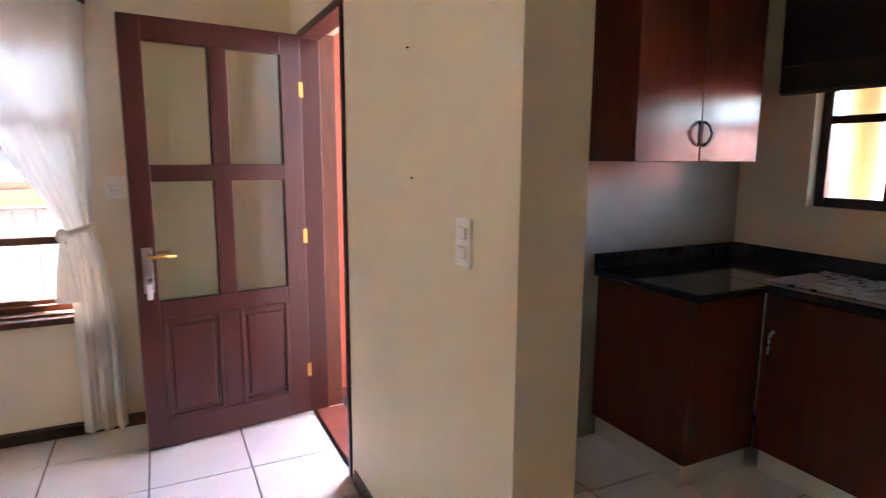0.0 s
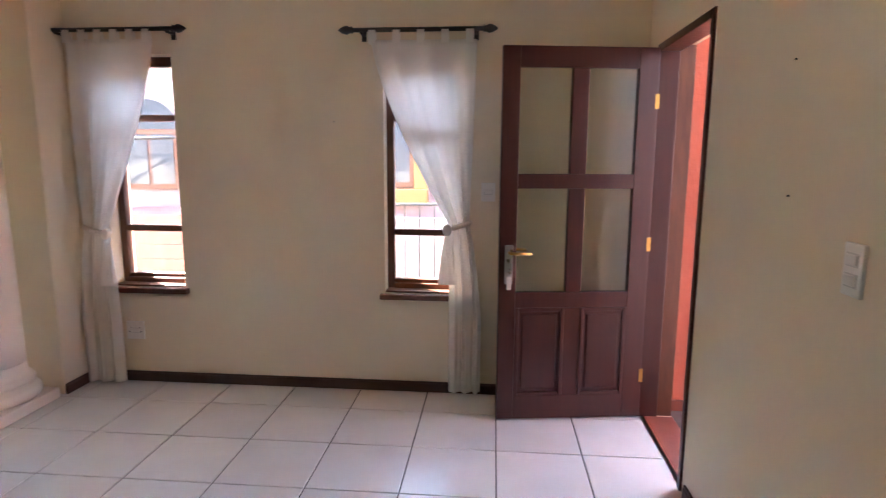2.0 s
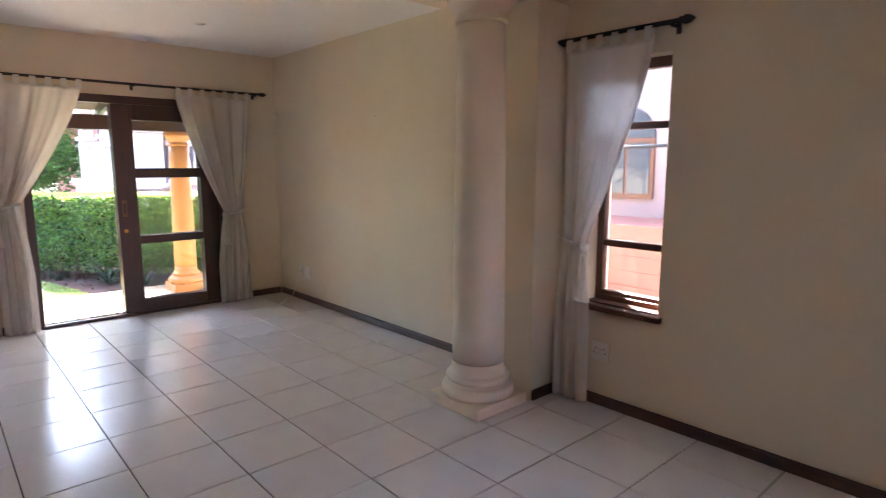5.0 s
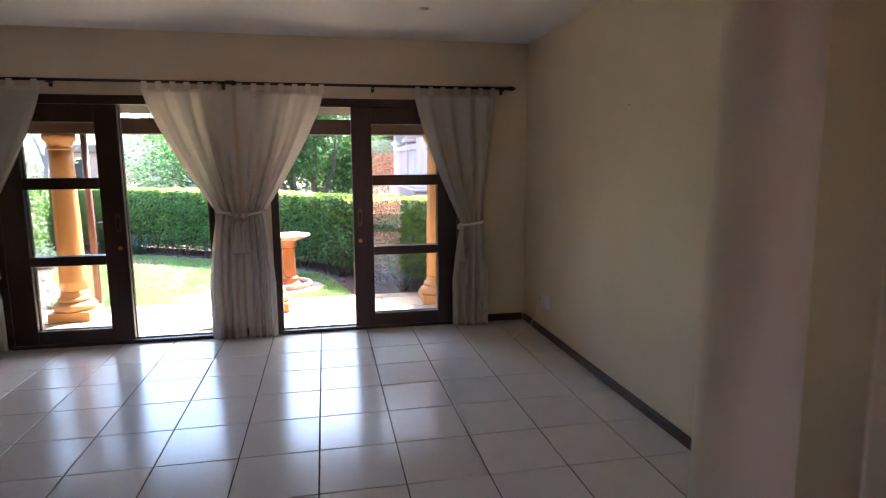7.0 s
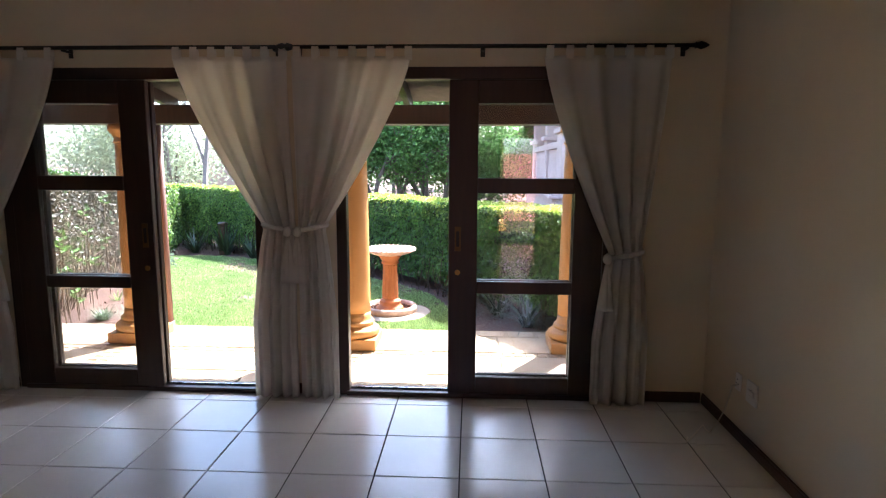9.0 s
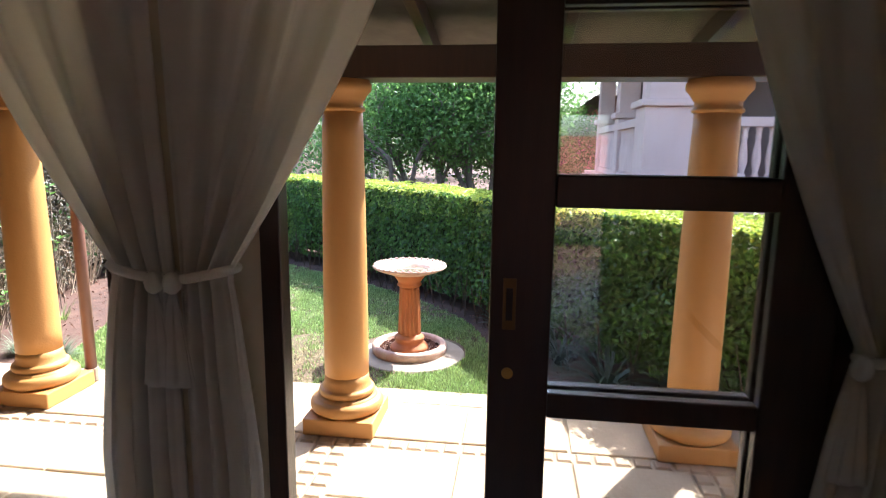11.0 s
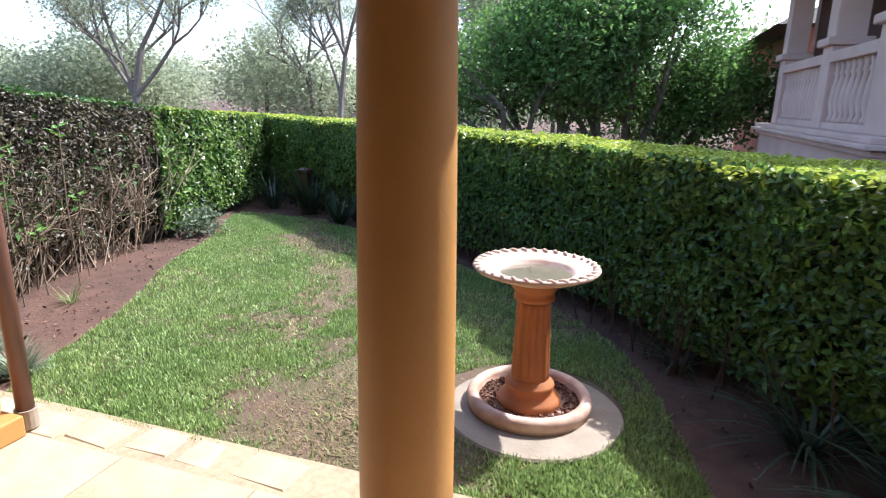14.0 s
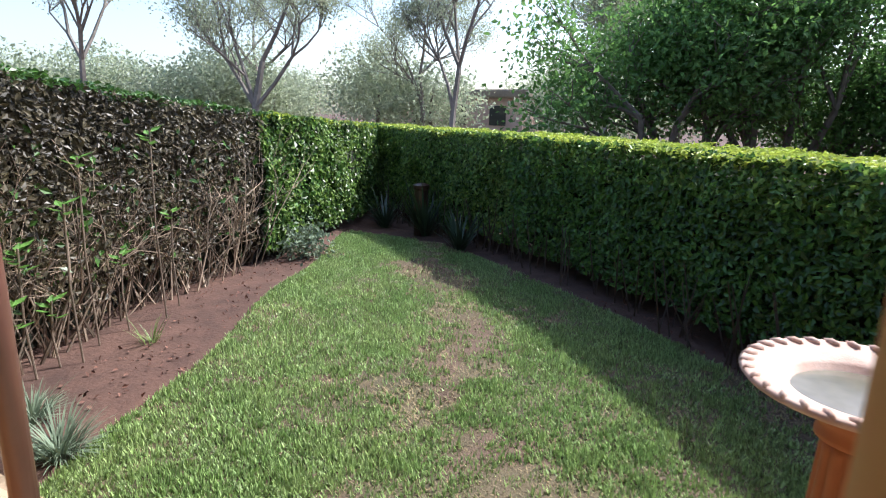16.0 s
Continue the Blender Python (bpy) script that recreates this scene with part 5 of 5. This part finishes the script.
tree("leafy_tree", (-20.5, 1.5, GZ), 1.8, 0.09, 0.55, 5.0, 36000, 0.066, M_LEAFT, "dense green multi-stemmed tree behind the hedge", 3, 4, 6, 0.1, 0.26)
tree("leafy_tree", (-21.5, 2.6, GZ), 1.6, 0.09, 0.6, 3.0, 16000, 0.066, M_LEAFT, "dense green multi-stemmed tree behind the hedge", 5, 3, 5, 0.05, 0.36)
tree("leafy_tree", (-19.5, -0.1, GZ), 1.4, 0.08, 0.55, 3.7, 15000, 0.066, M_LEAFT, "dense green multi-stemmed tree behind the hedge", 6, 3, 5, 0.05, 0.33)
for k, (x, y, h, s) in enumerate(((-27.0, -8.8, 7.5, 11), (-22.5, -13.9, 7.0, 12), (-21.0, -21.0, 7.5, 13), (-33.0, -13.5, 7.0, 14), (-36.0, -5.0, 7.0, 15), (-30.0, -22.0, 8.0, 16), (-27.5, -3.4, 6.5, 19))):
    tree("street_tree", (x, y, GZ), 2.2, 0.14, 0.5, h * 1.25, 14000, 0.055, M_LEAFP, "tall half-bare tree with haze-paled spring leaves", s, 5, 1, 0.30, 0.24, M_BARKP)
for k in range(27):
    x, y = -38 - 6 * math.sin(k * 1.7), -34 + 2.9 * k
    if k > 15:
        a = radians(44 + 3.6 * (k - 16))
        x, y = -8 - (35 + 3 * math.sin(k)) * math.cos(a), 1 - (35 + 3 * math.sin(k)) * math.sin(a)
    rg = np.random.default_rng(100 + k)
    bsh = thing("distant_tree", (x, y, GZ), "hazy pale green tree in the distance", "tree", "distant trees")
    cc = rg.normal(0, 1, (5200, 3))
    cc = cc[np.linalg.norm(cc, axis=1) < 1.7 + 0.6 * rg.random(len(cc))] * (1.6, 1.6, 1.05) + (0, 0, 2.3 + 0.7 * math.sin(k * 2.3))
    cc = cc[cc[:, 2] > 0.1]
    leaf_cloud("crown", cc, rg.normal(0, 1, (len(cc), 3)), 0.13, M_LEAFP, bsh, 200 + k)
    part("trunk", tube([(0, 0, 0), (0.05, 0, 1.2), (0, 0.05, 2.4)], 0.12, 8, (1, 0.8, 0.5)), M_TRUNK, bsh)
far = thing("distant_house", (-44, -14.5, GZ), "pale low house beyond the far trees", "house")
part("wall", box(0, 5, -4, 4, 0, 2.4), M_PINK, far)
part("roof", box(-0.4, 5.4, -4.4, 4.4, 2.4, 2.9, 0.1), M_CONC, far)
for y in (-2.5, 0, 2.5):
    part("window", box(5.0, 5.05, y - 0.5, y + 0.5, 0.9, 2.0), M_DARKGL, far)


# ---- house with the balustrade, right of the garden ----
hs = thing("veranda_house", (-12.78, 3.93, 0), "weathered pink house with balustraded raised veranda", "house")
part("base", box(-4.9, 0.15, -0.10, 9.0, GZ, 0.95), M_PINK, hs)
for i, (o, a, b) in enumerate(((0.16, 0.95, 1.01), (0.22, 1.01, 1.06), (0.17, 1.06, 1.12))):
    part("ledge", box(-4.95 - 0.03, o, -o, 9.0, a, b, 0.012), M_PINK, hs)


def house_pillar(x, y, w, cap_z, w2, z_top):
    p = part("pillar", box(x - w, x, y, y + w, 1.12, cap_z, 0.015), M_PINK, hs)
    part("cap", box(x - w - 0.06, x + 0.06, y - 0.06, y + w + 0.06, cap_z, cap_z + 0.09, 0.015), M_PINK, p)
    m = (w - w2) / 2
    part("upper_shaft", box(x - w + m, x - m, y + m, y + w - m, cap_z + 0.09, z_top, 0.012), M_PINK, p)


house_pillar(0.0, 0.0, 0.62, 2.10, 0.50, 3.0)
house_pillar(-2.05, 0.0, 0.34, 2.05, 0.32, 3.0)
house_pillar(-4.35, 0.0, 0.30, 2.05, 0.28, 3.0)
house_pillar(0.0, 2.7, 0.72, 2.10, 0.50, 3.0)
house_pillar(0.0, 5.4, 0.72, 2.10, 0.50, 3.0)


def balustrade(along, a0, a1, c):
    if along == "x":
        part("handrail", box(a0, a1, c, c + 0.18, 1.86, 1.98, 0.012), M_PINK, hs)
        part("foot_rail", box(a0, a1, c + 0.02, c + 0.16, 1.12, 1.2, 0.008), M_PINK, hs)
    else:
        part("handrail", box(c - 0.18, c, a0, a1, 1.86, 1.98, 0.012), M_PINK, hs)
        part("foot_rail", box(c - 0.16, c - 0.02, a0, a1, 1.12, 1.2, 0.008), M_PINK, hs)
    n = int((a1 - a0) / 0.16)
    for k in range(n):
        a = a0 + (k + 0.5) * (a1 - a0) / n
        bm = lathe([(0.045, 1.2), (0.05, 1.24), (0.03, 1.28), (0.06, 1.42), (0.05, 1.55), (0.028, 1.70), (0.045, 1.74), (0.03, 1.78), (0.05, 1.86)], 12)
        bmesh.ops.translate(bm, vec=(a, c + 0.09, 0) if along == "x" else (c - 0.09, a, 0), verts=bm.verts)
        part("baluster", bm, M_PINK, hs, smooth=True)


balustrade("x", -2.05, -0.62, 0.0)
balustrade("x", -4.35, -2.39, 0.0)
balustrade("y", 0.72, 2.7, -0.10)
balustrade("y", 3.42, 5.4, -0.10)
# shade under the veranda roof is put into these walls' darker colour
part("inner_wall", box(-4.9, -4.7, 0.45, 9.0, 1.12, 3.3), M_BUFF, hs)
part("back_wall", box(-4.7, 0.0, 2.2, 2.4, 1.12, 3.3), M_BUFF, hs)
part("lintel", box(-4.9, 0.0, 0.05, 0.60, 3.0, 3.4, 0.01), M_PINK, hs)
part("lintel", box(-0.60, -0.02, 0.60, 9.0, 3.0, 3.4, 0.01), M_PINK, hs)
part("soffit", box(-5.2, 0.7, -0.75, 9.4, 3.38, 3.46), M_WOODD, hs)
V = [(-5.3, -0.85, 3.46), (0.8, -0.85, 3.46), (0.8, 9.4, 3.46), (-5.3, 9.4, 3.46), (-3.0, 4.2, 5.2), (-1.5, 4.2, 5.2), (-5.3, -0.85, 3.40), (0.8, -0.85, 3.40), (0.8, 9.4, 3.40), (-5.3, 9.4, 3.40)]
part_roof = raw("roof", V, [(0, 1, 5, 4), (1, 2, 5), (2, 3, 4, 5), (3, 0, 4), (6, 7, 1, 0), (7, 8, 2, 1), (8, 9, 3, 2), (9, 6, 0, 3), (9, 8, 7, 6)], M_ROOF, hs)
part("gutter", tube([(-5.35, -0.9, 3.43), (0.85, -0.9, 3.43)], 0.05, 10), M_IRON, hs)
gp = thing("gate_post", (-12.2, 4.85, GZ), "pale stone gate post with pyramid cap", "post")
part("body", box(-0.25, 0.25, -0.25, 0.25, 0, 1.28, 0.01), M_PINK, gp)
raw("cap", [(-0.36, -0.36, 1.28), (0.36, -0.36, 1.28), (0.36, 0.36, 1.28), (-0.36, 0.36, 1.28), (0, 0, 1.50)], [(0, 1, 4), (1, 2, 4), (2, 3, 4), (3, 0, 4), (3, 2, 1, 0)], M_PINK, gp)
ph = thing("pink_house", (-25.5, 4.6, GZ), "rose pink house with grey tiled roof and windows", "house")
part("wall", box(0, 6.5, 0, 6, 0, 2.9), M_PINKD, ph)
for x in (4.2, 5.2):
    w = part("window", box(x - 0.3, x + 0.3, -0.03, -0.002, 1.2, 2.3, 0.01), M_WOODD, ph)
    part("pane", box(x - 0.24, x + 0.24, -0.04, -0.031, 1.28, 2.22), M_DARKGL, w)
    part("sill", box(x - 0.4, x + 0.4, -0.1, -0.001, 1.08, 1.18, 0.01), M_PINK, w)
bm = bmesh.new()
ring_pts = [(6.505, 1.0 + 0.55 * math.cos(math.pi * k / 14), 1.5 + 0.55 * math.sin(math.pi * k / 14)) for k in range(15)] + [(6.505, 0.45, 0.9), (6.505, 1.55, 0.9)]
fc = bm.faces.new([bm.verts.new(p) for p in ring_pts])
ex = bmesh.ops.extrude_face_region(bm, geom=[fc])
bmesh.ops.translate(bm, vec=(0.02, 0, 0), verts=[v for v in ex["geom"] if isinstance(v, bmesh.types.BMVert)])
part("arch_opening", bm, M_DARKGL, ph)
V = [(-0.5, -0.6, 2.9), (7.0, -0.6, 2.9), (7.0, 6.5, 2.9), (-0.5, 6.5, 2.9), (1.5, 3, 4.6), (5, 3, 4.6)]
raw("roof", V, [(0, 1, 5, 4), (1, 2, 5), (2, 3, 4, 5), (3, 0, 4), (3, 2, 1, 0)], M_ROOF, ph)

# ---- floor tiles, quarry tiles, paving ----
def tile_mesh(name, w, d, h, material, bev=0.003):
    bm = box(-w / 2, w / 2, -d / 2, d / 2, 0, h)
    bmesh.ops.bevel(bm, geom=[e for e in bm.edges if all(v.co.z > h / 2 for v in e.verts)], offset=bev, segments=1, affect="EDGES")
    me = bpy.data.meshes.new(name)
    bm.to_mesh(me)
    bm.free()
    me.materials.append(material)
    return me


PT, PY = 0.441, 0.430
cut = {}
for i in range(-2, 22):
    for j in range(-10, 6):
        x0, x1 = max(PX, -6.10 + PT * i), min(3.2, -6.10 + PT * (i + 1))
        y0, y1 = max(SY, 1.955 + PY * j), min(NY, 1.955 + PY * (j + 1))
        if x1 - x0 < 0.04 or y1 - y0 < 0.04 or (x0 > EX and y0 > 2.8) or (x0 > EX - 0.2 and y1 < 0.2):
            continue
        if x0 > EX:
            y1 = min(y1, 2.82)
        key = (round(x1 - x0, 3), round(y1 - y0, 3))
        if key not in cut:
            cut[key] = tile_mesh("tile", key[0] - 0.007, key[1] - 0.007, 0.006, M_TILE, 0.002)
        t = new("tile", cut[key])
        t.parent = floor
        t.location = ((x0 + x1) / 2, (y0 + y1) / 2, -0.006)
q = tile_mesh("tile", 0.195, 0.195, 0.012, M_QUARRY)
for i in range(7):
    for j in range(10):
        t = new("tile", q)
        t.parent = porch
        t.location = (1.22 + 0.2 * i, 3.06 + 0.2 * j, -0.03)
paving = tagged(thing("pavement", (0, 0, 0), "sandstone patio slabs with clay paver bands", "pavement"), kind="structure")
rg = random.Random(6)
shapes = {}
y = -3.2
row = 0
BANDS = (-0.77, 1.37, 3.41)
ys = []
for a, b in ((-2.91, -0.87), (-0.67, 1.27), (1.47, 3.31), (3.51, 4.55)):
    n = max(1, round((b - a) / 0.62))
    for k in range(n):
        ys.append((a + (b - a) * k / n, a + (b - a) * (k + 1) / n))
xs = [(-8.50, -8.02), (-7.91, -7.43), (-7.43, -6.81)]
for x0, x1 in xs:
    for y0, y1 in ys:
        key = (round(x1 - x0, 2), round(y1 - y0, 2))
        if key not in shapes:
            shapes[key] = tile_mesh("slab", key[0] - 0.014, key[1] - 0.014, 0.03, M_PAVE, 0.006)
        t = new("slab", shapes[key])
        t.parent = paving
        t.location = ((x0 + x1) / 2 + rg.uniform(-0.003, 0.003), (y0 + y1) / 2 + rg.uniform(-0.003, 0.003), VZ - 0.03 + rg.uniform(-0.003, 0.001))
        t.rotation_euler = (0, 0, rg.uniform(-0.006, 0.006))
cob = [tile_mesh("paver", rg.uniform(0.088, 0.094), rg.uniform(0.085, 0.093), 0.035, M_COBB, 0.012) for _ in range(5)]
edge = [tile_mesh("paver", 0.195, rg.uniform(0.24, 0.32), 0.035, M_PAVE, 0.016) for _ in range(4)]


def put(mesh, x, y, z, r=0.04):
    t = new("paver", mesh)
    t.parent = paving
    t.location, t.rotation_euler = (x, y, z), (rg.uniform(-0.02, 0.02), rg.uniform(-0.02, 0.02), rg.uniform(-r, r))


for b in BANDS:
    for s in (-0.05, 0.05):
        for k in range(15):
            put(rg.choice(cob), -8.45 + 0.1 * k, b + s, VZ - 0.036)
for k in range(70):
    put(rg.choice(cob), -7.965, -2.85 + 0.104 * k, VZ - 0.036)
for k in range(26):
    put(edge[k % 4], -8.61 + rg.uniform(-0.045, 0.03), -2.9 + 0.292 * k, VZ - 0.04 + rg.uniform(-0.008, 0.0), 0.10)
